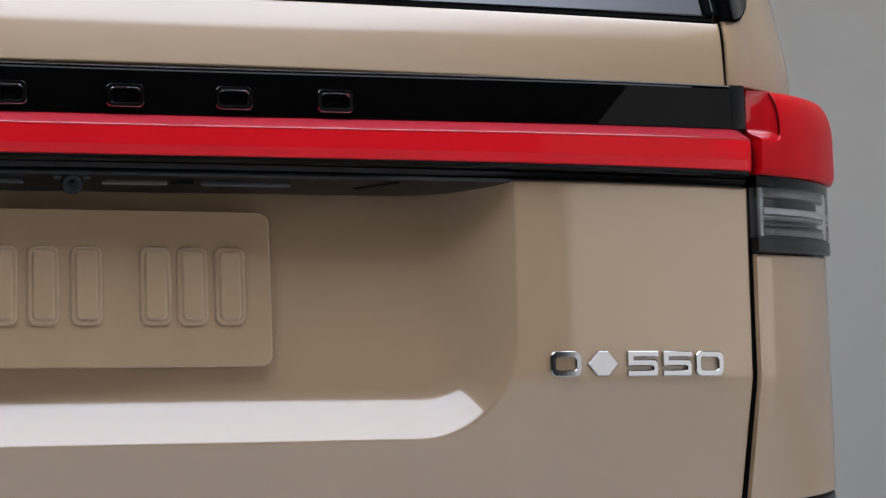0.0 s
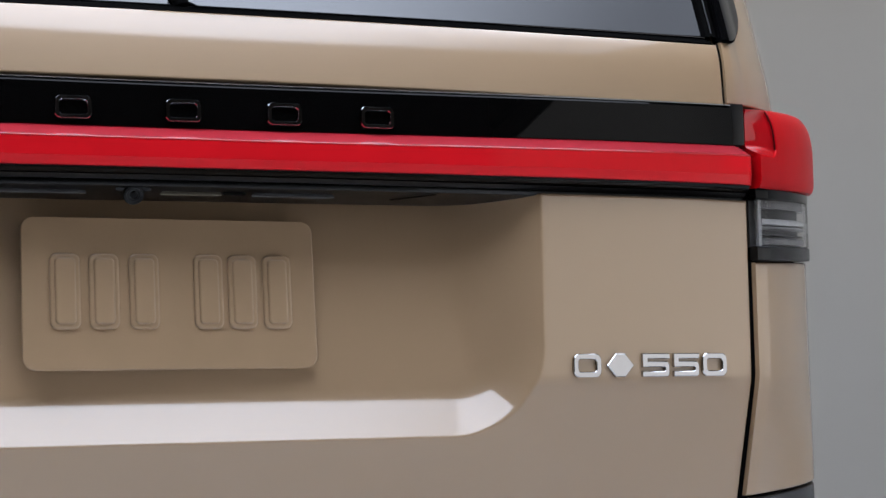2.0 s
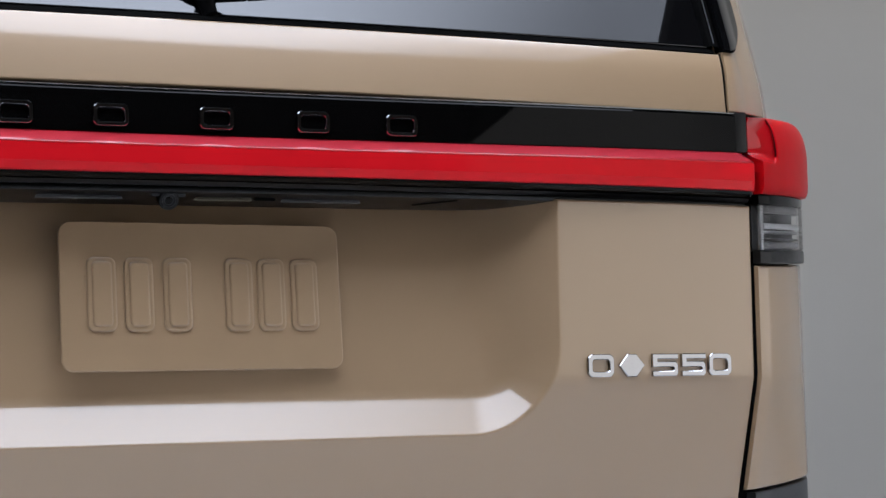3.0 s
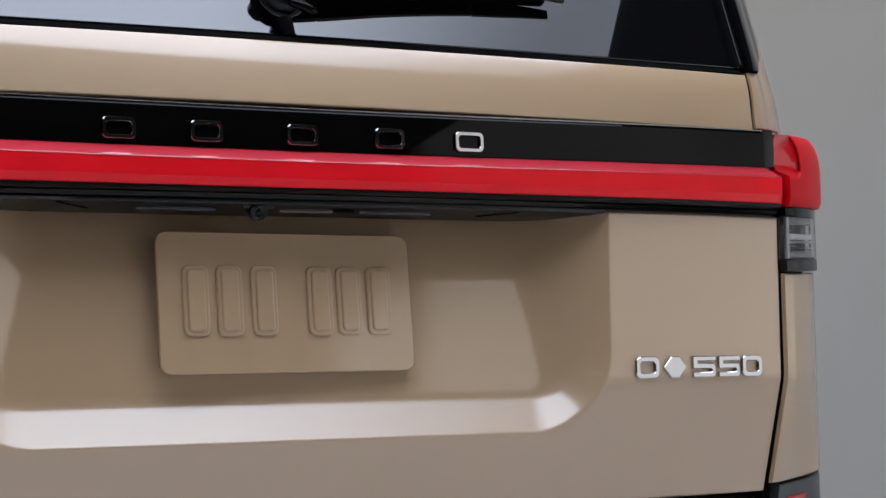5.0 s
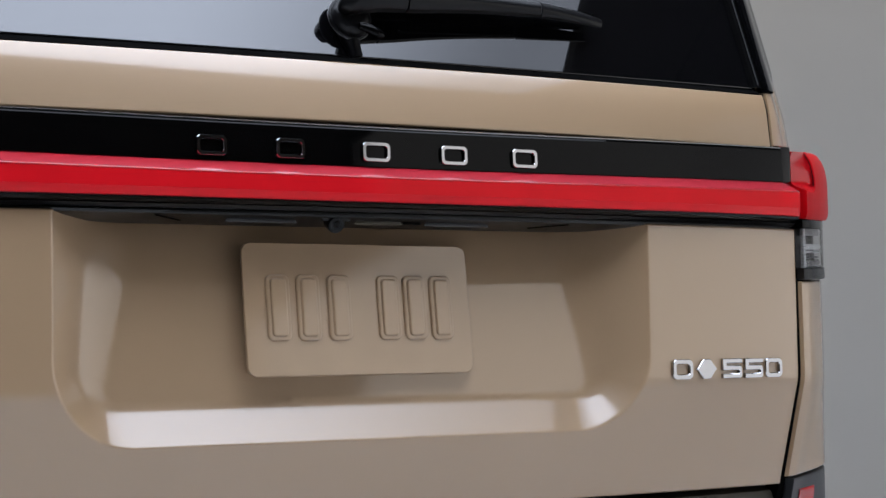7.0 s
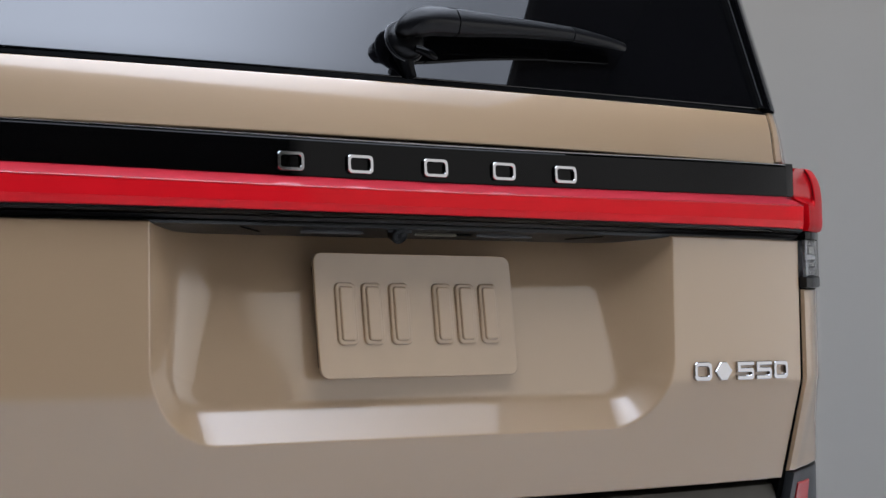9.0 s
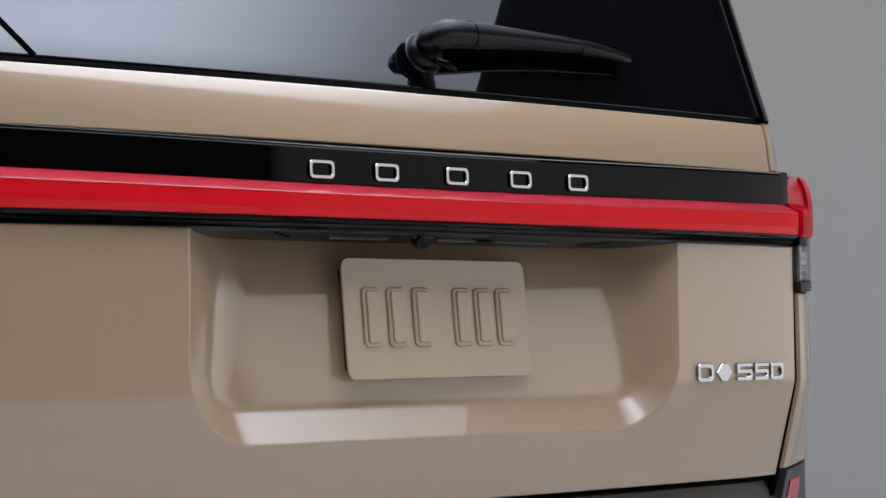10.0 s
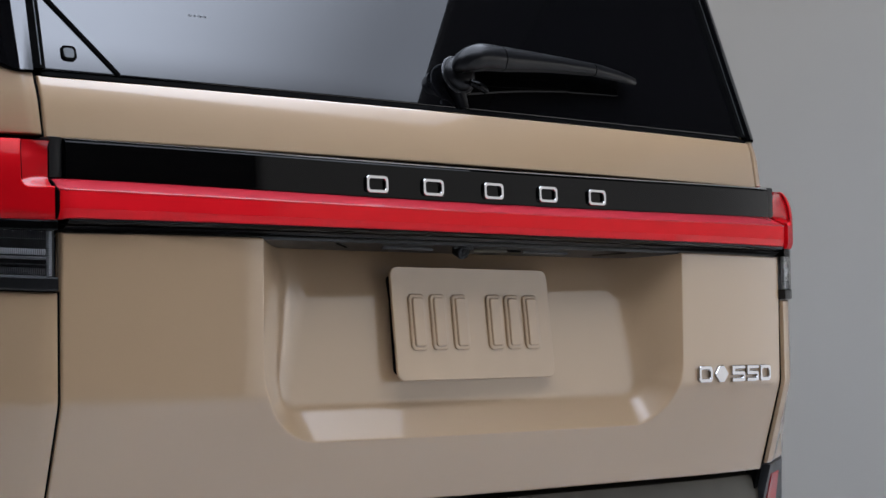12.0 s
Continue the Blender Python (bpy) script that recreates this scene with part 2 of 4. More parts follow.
def lathe(profile, n=32):
    """Revolves (radius, height along -y) pairs."""
    bm = bmesh.new()
    rows = []
    for r, h in profile:
        rows.append([bm.verts.new((r * math.cos(2 * math.pi * i / n), -h, r * math.sin(2 * math.pi * i / n))) for i in range(n)])
    grid_faces(bm, rows, close=True)
    bm.faces.new(rows[0])
    bm.faces.new(rows[-1])
    return bm


def tube(points, radii, n=12):
    """A tube with round ends of varying radius along a line of points."""
    bm = bmesh.new()
    rows = []
    for i, p in enumerate(points):
        p = Vector(p)
        d = (Vector(points[min(i + 1, len(points) - 1)]) - Vector(points[max(i - 1, 0)])).normalized()
        u = d.cross(Vector((0, 1, 0))).normalized()
        w = u.cross(d).normalized()
        rows.append([bm.verts.new(p + u * (radii[i] * math.cos(2 * math.pi * k / n)) + w * (radii[i] * math.sin(2 * math.pi * k / n))) for k in range(n)])
    grid_faces(bm, rows, close=True)
    bm.faces.new(rows[0])
    bm.faces.new(rows[-1])
    return bm


def smoothstep(t):
    t = min(1.0, max(0.0, t))
    return t * t * (3 - 2 * t)


# ---------- studio ----------
def slab(name, x0, x1, y0, y1, z0, z1, mat, label, category):
    bm = add_box(bmesh.new(), x0, x1, y0, y1, z0, z1)
    return tagged(bm_object(name, bm, mat, smooth=False), label=label, category=category, kind="structure")


slab("floor", -4.6, 4.6, -8.4, 6.4, -0.1, 0.0, FLOOR, "pale grey painted studio floor", "floor")


def backdrop():
    """One seamless sweep: a side wall, the far wall and the other side wall, with wide round corners."""
    r, hw, far, near = 3.0, 4.4, 6.0, -8.2
    line = [(-hw, near, -1, 0), (-hw, far - r, -1, 0)]
    line += [(-hw + r - r * math.cos(a), far - r + r * math.sin(a), -math.cos(a), math.sin(a)) for a in [math.pi / 2 * k / 16 for k in range(1, 16)]]
    line += [(-hw + r, far, 0, 1), (hw - r, far, 0, 1)]
    line += [(hw - r + r * math.sin(a), far - r + r * math.cos(a), math.sin(a), math.cos(a)) for a in [math.pi / 2 * k / 16 for k in range(1, 16)]]
    line += [(hw, far - r, 1, 0), (hw, near, 1, 0)]
    bm = bmesh.new()
    rows = []
    for x, y, nx, ny in line:
        rows.append([bm.verts.new(p) for p in ((x, y, 0), (x, y, 4.6), (x + 0.15 * nx, y + 0.15 * ny, 4.6), (x + 0.15 * nx, y + 0.15 * ny, 0))])
    grid_faces(bm, rows, close=True)
    bm.faces.new(rows[0])
    bm.faces.new(rows[-1])
    return tagged(bm_object("wall_backdrop", bm, CYC), label="seamless light grey studio backdrop wall", category="wall", kind="structure")


backdrop()
slab("wall_south", -4.6, 4.6, -8.4, -8.2, 0.0, 4.6, DRAPE, "black draped studio wall", "wall")
# unseen black slab, added so the window mirrors less of the upper wall
slab("reflection_blocker", 4.30, 4.39, -8.1, 0.6, 3.1, 4.59, DRAPE, "unseen black sheet added to darken the window reflection", "curtain")
# another unseen slab, added to darken the right inner slope of the recess
slab("curtain", -4.39, -4.30, -8.1, 0.8, 0.0, 4.59, DRAPE, "unseen black sheet added to darken the recess side", "curtain")
slab("ceiling", -4.6, 4.6, -8.4, 6.2, 4.6, 4.7, CEILING, "dark studio ceiling", "ceiling")


def softbox(name, w, d, mat, label, flare=0.0):
    """A lit diffuser in a dark shell; it faces down in its own space, and its right side may splay out to the front."""
    base = tagged(new(name), label=label, category="studio light")
    def splayed(bm):
        for v in bm.verts:
            if v.co.x > 0:
                v.co.x += flare * (0.1 - v.co.y / d)
        return bm

    part("diffuser", splayed(add_box(bmesh.new(), -w / 2, w / 2, -d / 2, d / 2, 0.0, 0.008)), mat, base, "glowing white cloth diffuser")
    bm = bmesh.new()
    for x0, x1, y0, y1 in ((-w / 2 - 0.03, -w / 2, -d / 2 - 0.03, d / 2 + 0.03), (w / 2, w / 2 + 0.03, -d / 2 - 0.03, d / 2 + 0.03),
                           (-w / 2, w / 2, -d / 2 - 0.03, -d / 2), (-w / 2, w / 2, d / 2, d / 2 + 0.03)):
        add_box(bm, x0, x1, y0, y1, -0.01, 0.15)
    part("frame", splayed(bm), METAL_DARK, base)
    part("shell", splayed(add_box(bmesh.new(), -w / 2, w / 2, -d / 2, d / 2, 0.10, 0.14)), DRAPE, base)
    return base


top_box = softbox("overhead_softbox", 4.6, 4.0, SOFT_TOP, "large white overhead softbox in a black frame", flare=1.0)
top_box.matrix_basis = pose(-0.12, -0.49, 3.7, 0, 0, 0)
for sx in (-2.4, 2.4):
    for sy in (-1.85, 1.85):
        bm = add_box(bmesh.new(), sx - 0.015, sx + 0.015, sy - 0.015, sy + 0.015, 0.15, 0.90)
        part("hanger", bm, METAL_DARK, top_box)
# stretched to stand in for the bright side wall that the strip mirrors
side_box = softbox("side_softbox", 2.8, 7.6, SOFT_SIDE, "tall white side softbox standing on the floor")
side_box.matrix_basis = pose(4.15, -4.3, 1.43, 0, 90, 0)

# unseen area lamp, added to brighten the backdrop and its right corner
wash = bpy.data.lights.new("backdrop_fill", "AREA")
wash.color = (1.0, 0.97, 0.92)
wash.shape, wash.size, wash.size_y, wash.energy = "RECTANGLE", 6.0, 0.4, WALL_WASH
wash_ob = new("backdrop_fill", wash)
wash_ob.matrix_basis = look((1.5, 3.0, 4.3), (2.6, 6.0, 1.2))

# ---------- car ----------
car = tagged(new("car"), label="sand beige off-road estate car seen from behind in a grey studio", category="car")

HALF = 0.667            # half width of the tailgate
GATE_TOP, GATE_BOTTOM = 1.032, 0.682


def set_low(x):
    d = max(0.0, abs(x) - 0.395)
    x = min(abs(x), 0.395)
    return 0.030 * x * x + 0.050 * x ** 4 + 0.045 * d + 0.85 * d ** 3


def set_bar(x):
    return 0.020 * x * x + 0.155 * x ** 4


def tuck(z):
    """How far the panel leans in below its crease."""
    d = 0.828 - z
    w = 0.007
    if d < -w:
        return 0.0
    if d < w:
        return 0.31 * (d + w) ** 2 / (4 * w)
    return 0.31 * d


def skin(x, z):
    return -0.049 + set_low(x) + tuck(z) - 0.012 * (z - 0.93)


BACK_Y = 0.006                                          # place of the back wall
CORNER_X, CORNER_Z, CORNER_R = 0.296, 0.869, 0.100     # centre and radius of the lip's lower corner
RAMP_X, RAMP_Z = 0.078, 0.045                           # widths of the side slope and of the shelf
INNER_R = 0.038                                         # radius of the back wall's lower corner


def corner_at(a, b, t):
    """Radius of the recess outline at depth t, and a point's place from the centre of its corner."""
    r = max(0.012, CORNER_R - (CORNER_R - INNER_R) * t)
    side = RAMP_X - 0.026 * smoothstep((b + 0.15) / 0.21)
    return r, a - (CORNER_R - side * t - r), b - (CORNER_R - RAMP_Z * t - r)


def outline_gap(a, b, t):
    """Distance outside the recess outline at depth t."""
    r, p, q = corner_at(a, b, t)
    return math.hypot(max(p, 0.0), max(q, 0.0)) + min(max(p, q), 0.0) - r


def recess_ramp(x, z):
    """0 at the lip of the plate recess, 1 and more on its back wall; and how far the nearest lip is the lower one."""
    a, b = abs(x) - CORNER_X, CORNER_Z - z
    lo, hi = -0.4, 2.0
    if outline_gap(a, b, hi) < 0:
        return hi, 0.0
    if outline_gap(a, b, lo) > 0:
        return lo, 0.0
    for _ in range(22):
        t = (lo + hi) / 2
        if outline_gap(a, b, t) > 0:
            hi = t
        else:
            lo = t
    r, p, q = corner_at(a, b, t)
    return t, math.atan2(max(q, 0.0), max(p, 1e-6)) / (math.pi / 2)


def soft_min(a, b, k):
    h = max(0.0, min(1.0, 0.5 + 0.5 * (b - a) / k))
    return b * (1 - h) + a * h - k * h * (1 - h)


def back_wall(x, z):
    """The hollow back wall of the recess, which leans back under the roof."""
    top = max(0.0, z - 0.945)
    high = smoothstep((z - 0.80) / 0.15)
    upper = BACK_Y + 0.055 * (z - 0.92)
    lower = -0.001 + 0.030 * x * x
    return upper * high + lower * (1 - high) + 3.2 * top * top


def gate_y(x, z):
    y = skin(x, z)
    t, f = recess_ramp(x, z)
    w = 0.022 + 0.020 * f + 0.14 * f * (1 - f)
    if t > -w:
        lip = t if t > w else (t + w) ** 2 / (4 * w)
        p = soft_min(lip, 1.0, 0.48 - 0.30 * f)
        start = skin(x, z - RAMP_Z * max(0.0, min(t, 1.0)) * math.sin(f * math.pi / 2))
        y = start * (1 - p) + back_wall(x, z) * p
    return y


xs = lines(-HALF, HALF, 400, fine=((-0.401, -0.390, 0.0005), (0.390, 0.401, 0.0005), (-0.396, -0.290, 0.0012), (0.290, 0.396, 0.0012)))
zs = lines(GATE_BOTTOM, GATE_TOP, 110, fine=((0.763, 0.776, 0.0008), (0.776, 0.870, 0.0012), (0.818, 0.838, 0.001)))
gate = part("tailgate", sheet(xs, zs, gate_y), PAINT, car, "sand beige painted tailgate with a recess for the plate", sharp=60)

# dark body behind all gaps
bm = add_box(bmesh.new(), -0.685, 0.685, 0.075, 0.13, 0.79, 1.04, 0.004)
add_box(bm, -0.685, 0.685, 0.045, 0.13, 1.045, 1.15, 0.004)
add_box(bm, -0.685, 0.685, 0.085, 0.13, 0.66, 0.786, 0.004)
part("inner_shell", bm, RUBBER, car)


def bow(x, z):
    """The trim rises a little towards its ends."""
    return 0.007 * (x / HALF) ** 2 * min(1.0, max(0.0, (z - 1.038) / 0.04))


# upper panel below the window
UP_H = 0.0775
UP_Z = [1.146 + UP_H * k / 60 for k in range(61)]
UP_A = [13 + 15 * (k / 60) ** 2.6 for k in range(61)]
UP_Y = [0.0]
for k in range(60):
    UP_Y.append(UP_Y[-1] + UP_H / 60 * math.tan(radians((UP_A[k] + UP_A[k + 1]) / 2)))


def upper_y(x, z):
    c = 0.103 - 0.015 * smoothstep((z - 1.146) / 0.08)
    return -0.020 + float(np.interp(z, UP_Z, UP_Y)) + c * x * x


xs = lines(-0.6645, 0.6645, 90, fine=((-0.6645, -0.652, 0.0016), (0.652, 0.6645, 0.0016)))
zs = lines(1.146, 1.146 + UP_H, 60)
bm = sheet(xs, zs, upper_y, fx=lambda x, z: x * (1 + 0.003 * (z - 1.146) / 0.0805))
for v in bm.verts:
    v.co.z += 0.003 * (v.co.x / HALF) ** 2
part("upper_panel", bm, PAINT, car, "sand beige painted panel below the rear window", sharp=60)

# black trim strip that carries the lettering
bar_xs = [float(v) for v in np.linspace(-0.656, 0.656, 61)]
prof = [(0.0, 1.0905), (-0.0435, 1.0905), (-0.0440, 1.0915), (-0.0425, 1.1345), (-0.0415, 1.1362), (-0.0395, 1.1368), (0.0, 1.1368)]
strip = part("trim_strip", sweep(prof, bar_xs, set_bar, bow), PIANO, car, "gloss black trim strip across the tailgate", sharp=12)
prof = [(-0.030, 1.1370), (-0.0400, 1.1371), (-0.0412, 1.1378), (-0.0412, 1.1388), (-0.0400, 1.1394), (-0.030, 1.1396)]
part("edge_moulding", sweep(prof, bar_xs, set_bar, bow), SATIN, strip, "thin bright edge moulding")
for sx in (-1, 1):
    bm = bmesh.new()
    x0, x1 = sorted((sx * 0.6575, sx * 0.6755))
    y = -0.0425 + set_bar(0.665)
    add_box(bm, x0, x1, y + 0.003, y + 0.05, 1.0985, 1.1480, 0.003)
    part("end_cap", bm, PLASTIC, strip)

# red light bar
bar_xs = [float(v) for v in np.linspace(-0.656, 0.656, 61)]
bar_xs = [-0.6712, -0.6704, -0.6688, -0.666, -0.662] + bar_xs + [0.662, 0.666, 0.6688, 0.6704, 0.6712]


def bar_set(x):
    """The bar's bow, with rounded ends."""
    e = max(0.0, abs(x) - 0.656) / 0.0153
    return set_bar(x) + 0.014 * (1 - math.sqrt(max(0.0, 1 - e * e)))


prof = [(0.0, 1.0560), (-0.0716, 1.0561), (-0.0718, 1.0742), (-0.0710, 1.0757), (-0.0698, 1.0764), (-0.0450, 1.0890), (-0.0435, 1.0900), (0.0, 1.0900)]
light_bar = part("light_bar", sweep(prof, bar_xs, bar_set, bow), RED, car, "glossy red light bar across the tailgate", sharp=25)
prof = [(0.0, 1.0464), (-0.0660, 1.0465), (-0.0685, 1.0470), (-0.0697, 1.0480), (-0.0716, 1.0560), (0.0, 1.0560)]
part("lower_lens", sweep(prof, bar_xs, bar_set, bow), RED_LOWER, light_bar, "lighter red lower facet of the light bar", sharp=25)
prof = [(-0.0690, 1.0755), (-0.0697, 1.0768), (-0.0450, 1.0894), (-0.0437, 1.0898), (-0.0437, 1.0880)]
part("upper_lens", sweep(prof, bar_xs, bar_set, bow), RED_LEDGE, light_bar, "glossy pink-red sloping top of the light bar", sharp=25)
prof = [(-0.0700, 1.0748), (-0.0721, 1.0749), (-0.0722, 1.0754), (-0.0718, 1.0759), (-0.0712, 1.0762), (-0.0700, 1.0760)]
part("bar_edge", sweep(prof, bar_xs, bar_set, bow), RED_EDGE, light_bar, "polished front edge of the red lens", sharp=50)
# added black strips stand in for the dark gaps between bar and lamps
for sx in (-1, 1):
    prof = [(0.0, 1.0464), (-0.0540, 1.0466), (-0.0590, 1.0560), (-0.0590, 1.0745), (-0.0400, 1.0885), (0.0, 1.0895)]
    part("end_gap", sweep(prof, sorted((sx * 0.6712, sx * 0.6732)), set_bar, bow), RUBBER, light_bar, "black strip for the dark gap at the light bar's end")
bar_xs = [float(v) for v in np.linspace(-0.664, 0.664, 61)]
prof = [(0.0, 1.0405), (-0.0600, 1.0408), (-0.0630, 1.0418), (-0.0680, 1.0461), (0.0, 1.0461)]
part("lower_lens_edge", sweep(prof, bar_xs, set_bar, bow), PIANO, light_bar, "dark lower edge of the light bar", sharp=25)
prof = [(0.0, 1.030), (-0.050, 1.0305), (-0.0515, 1.032), (-0.0515, 1.0335), (-0.0465, 1.0340), (-0.0465, 1.0352), (-0.054, 1.0358), (-0.056, 1.0375), (-0.0595, 1.0400), (0.0, 1.0400)]
part("lower_trim", sweep(prof, bar_xs, lambda x: 0.09 * x * x, None), WIPER, car, "black plastic trim under the light bar", sharp=25)

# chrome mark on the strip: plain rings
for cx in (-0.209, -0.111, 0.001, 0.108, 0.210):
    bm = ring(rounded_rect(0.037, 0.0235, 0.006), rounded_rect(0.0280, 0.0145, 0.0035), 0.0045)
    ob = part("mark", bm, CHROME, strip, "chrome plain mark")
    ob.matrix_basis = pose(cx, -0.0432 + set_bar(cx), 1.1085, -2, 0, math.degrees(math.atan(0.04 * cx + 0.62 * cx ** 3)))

# chrome model badge
def five(w, h, s):
    """Outline of the figure 5."""
    w, h = w / 2, h / 2
    c = 0.0035
    g = s * 0.5
    return [(-w, h), (w, h), (w, h - s), (-w + s, h - s), (-w + s, g + 0.001), (w - c, g + 0.001), (w - 0.001, g - 0.001), (w, g - c), (w, -h + c), (w - 0.001, -h + 0.001), (w - c, -h),
            (-w, -h), (-w, -h + s), (w - s - 0.001, -h + s), (w - s, -h + s + 0.001), (w - s, -g), (w - s - 0.001, -g + 0.0005), (-w, -g + 0.0005)]


def place_badge(bm, cx):
    for v in bm.verts:
        v.co = Vector((v.co.x + cx, v.co.y + skin(cx + v.co.x, 0.843) + 0.0003, v.co.z + 0.843))
    return bm


def flat_raised(outline, depth, chamfer=0.001):
    """An outline of any shape raised towards -y with a small chamfer."""
    return raised(outline[::-1] if area(outline) < 0 else outline, depth, chamfer, steps=1)


def area(o):
    return sum(a[0] * b[1] - b[0] * a[1] for a, b in zip(o, o[1:] + o[:1])) / 2


badge = part("model_badge", place_badge(ring(rounded_rect(0.034, 0.026, 0.007), rounded_rect(0.022, 0.0135, 0.003), 0.005), 0.4465), CHROME, car, "chrome model badge on the tailgate")
part("badge_mark", place_badge(flat_raised([(-0.017, 0.0), (-0.006, -0.013), (0.006, -0.013), (0.017, 0.0), (0.006, 0.013), (-0.006, 0.013)], 0.005), 0.4875), CHROME, badge)
part("figure_five", place_badge(flat_raised(five(0.035, 0.026, 0.0062), 0.005), 0.5325), CHROME, badge)
part("figure_five", place_badge(flat_raised(five(0.034, 0.026, 0.0062), 0.005), 0.5725), CHROME, badge)
part("figure_zero", place_badge(ring(rounded_rect(0.034, 0.026, 0.007), rounded_rect(0.021, 0.0135, 0.003), 0.005), 0.611), CHROME, badge)

# licence plate
PL_W, PL_H = 0.308, 0.158
plate = part("licence_plate", raised(rounded_rect(PL_W, PL_H, 0.013, 8), 0.003, 0.0014), PLATE_PAINT, car, "sand beige embossed plate in the recess", sharp=50)
plate.matrix_basis = pose(-0.0045, -0.0060, 0.9235, -5.8, 0, 1.9)
for cx in (-0.1107, -0.071, -0.0296, 0.038, 0.0744, 0.112):
    bm = raised(rounded_rect(0.0310, 0.0785, 0.008, 6), 0.0034, 0.0022, steps=4)
    join(bm, raised(rounded_rect(0.0215, 0.0690, 0.0050, 6), 0.0058, 0.0026, back=-0.0020, steps=5))
    ob = part("embossed_bar", bm, PLATE_PAINT, plate)
    ob.matrix_basis = pose(cx, -0.0029, 0.0015)
bm = raised(rounded_rect(PL_W - 0.020, PL_H - 0.020, 0.010, 8), 0.0, 0.0002, 0.022)
part("bracket", bm, RUBBER, plate)

# underside trim over the recess
bm = bmesh.new()
rows = []
for x in np.linspace(-0.40, 0.40, 41):
    c = set_low(x)
    rows.append([bm.verts.new((x, y, z)) for y, z in ((-0.048 + c, 1.0330), (-0.046 + c, 1.0300), (-0.025, 1.0275), (0.012, 1.0245), (0.06, 1.0245), (0.06, 1.0330))])
grid_faces(bm, rows, close=True)
under = part("recess_roof", bm, PLASTIC, car, "black plastic roof of the plate recess")
def arch(w, h, n=16):
    """An outline with a straight lower side and an arched upper side."""
    return [(w / 2 * math.cos(math.pi * k / n), h * math.sin(math.pi * k / n) ** 0.7) for k in range(n + 1)]


for cx in (-0.140, 0.122):
    ob = part("plate_lamp", raised(arch(0.090, 0.0080), 0.0030, 0.0006), LENS_GREY, under, "frosted number plate lamp")
    ob.matrix_basis = pose(cx, -0.0225, 1.0236, -12, 0, 0)
ob = part("release_pad", raised([(0.030, 0.0), (0.027, 0.0070), (-0.027, 0.0070), (-0.034, 0.0)], 0.0030, 0.0006), STEP_LIGHT, under, "olive grey release pad")
ob.matrix_basis = pose(0.014, -0.0240, 1.0236, -15, 0, 0)
ob = part("pad_pocket", raised([(0.020, 0.0), (0.020, 0.0048), (-0.006, 0.0048), (-0.002, 0.0)], 0.0030, 0.0006), RUBBER, under)
ob.matrix_basis = pose(0.050, -0.0245, 1.0250, -15, 0, 0)
# diagonal seam in the roof
for sx in (-1, 1):
    bm = bmesh.new()
    rows = []
    for k in range(9):
        f = k / 8
        x, y, z = sx * (0.275 - 0.040 * f), -0.040 + 0.030 * f, 1.0286 - 0.0026 * f
        rows.append([bm.verts.new((x + a, y, z + b)) for a, b in ((-0.0015, 0.0), (0.0015, 0.0), (0.0015, -0.0012), (-0.0015, -0.0012))])
    grid_faces(bm, rows, close=True)
    part("roof_seam", bm, RUBBER, under)

# reversing camera
cam_body = part("rear_camera", lathe([(0.0145, -0.012), (0.0145, 0.004), (0.013, 0.0065), (0.0115, 0.007), (0.0115, 0.005), (0.009, 0.005), (0.009, 0.0062), (0.0075, 0.0062), (0.006, 0.004)]), WIPER, car, "small black reversing camera", sharp=30)
cam_body.matrix_basis = pose(-0.049, -0.034, 1.0235, 25, 0, 0) @ Matrix.Scale(0.76, 4)
part("camera_lens", lathe([(0.0062, 0.003), (0.0055, 0.005), (0.0035, 0.0062), (0.001, 0.0066)]), PIANO, cam_body)
part("lens_ring", lathe([(0.0098, 0.0051), (0.0098, 0.0060), (0.0094, 0.0060), (0.0094, 0.0051)]), GREY_PLASTIC, cam_body)
bm = add_box(bmesh.new(), -0.024, 0.024, -0.002, 0.02, 0.004, 0.016, 0.003)
part("camera_mount", bm, WIPER, cam_body)

# ---------- rear corners ----------
CORNER = [(0.674, -0.0135), (0.700, 0.0035), (0.750, 0.040), (0.790, 0.080), (0.828, 0.135), (0.858, 0.210), (0.880, 0.32), (0.895, 0.60), (0.900, 1.3)]


def spline(points, m):
    """A smooth line through plan points."""
    pts = [Vector((*p, 0)) for p in points]
    pts = [2 * pts[0] - pts[1]] + pts + [2 * pts[-1] - pts[-2]]
    out = []
    for i in range(1, len(pts) - 2):
        p0, p1, p2, p3 = pts[i - 1:i + 3]
        for k in range(m):
            t = k / m
            out.append(0.5 * (2 * p1 + (p2 - p0) * t + (2 * p0 - 5 * p1 + 4 * p2 - p3) * t * t + (3 * p1 - p0 - 3 * p2 + p3) * t ** 3))
    out.append(pts[-2])
    return out


def resample(line, at):
    """Points and outward normals at given distances along a line."""
    d = [0.0]
    for a, b in zip(line, line[1:]):
        d.append(d[-1] + (b - a).length)
    out = []
    for s in at:
        e = 0.001

        def p(s):
            return Vector((float(np.interp(s, d, [v.x for v in line])), float(np.interp(s, d, [v.y for v in line])), 0))
        t = (p(min(s + e, d[-1])) - p(max(s - e, 0.0))).normalized()
        out.append((p(s), Vector((t.y, -t.x, 0))))
    return out


STEPS = [0.0, 0.0006, 0.0015] + [0.003 + 0.0015 * k for k in range(30)] + [0.048 + 0.006 * k for k in range(50)] + [0.36 + 0.04 * k for k in range(24)]
# plan of the painted corner: a short flange along the gap, then the turn
EDGE = [(0.674, -0.0135), (0.682, -0.0120), (0.694, -0.0072), (0.716, 0.0080), (0.750, 0.0365)] + CORNER[3:]
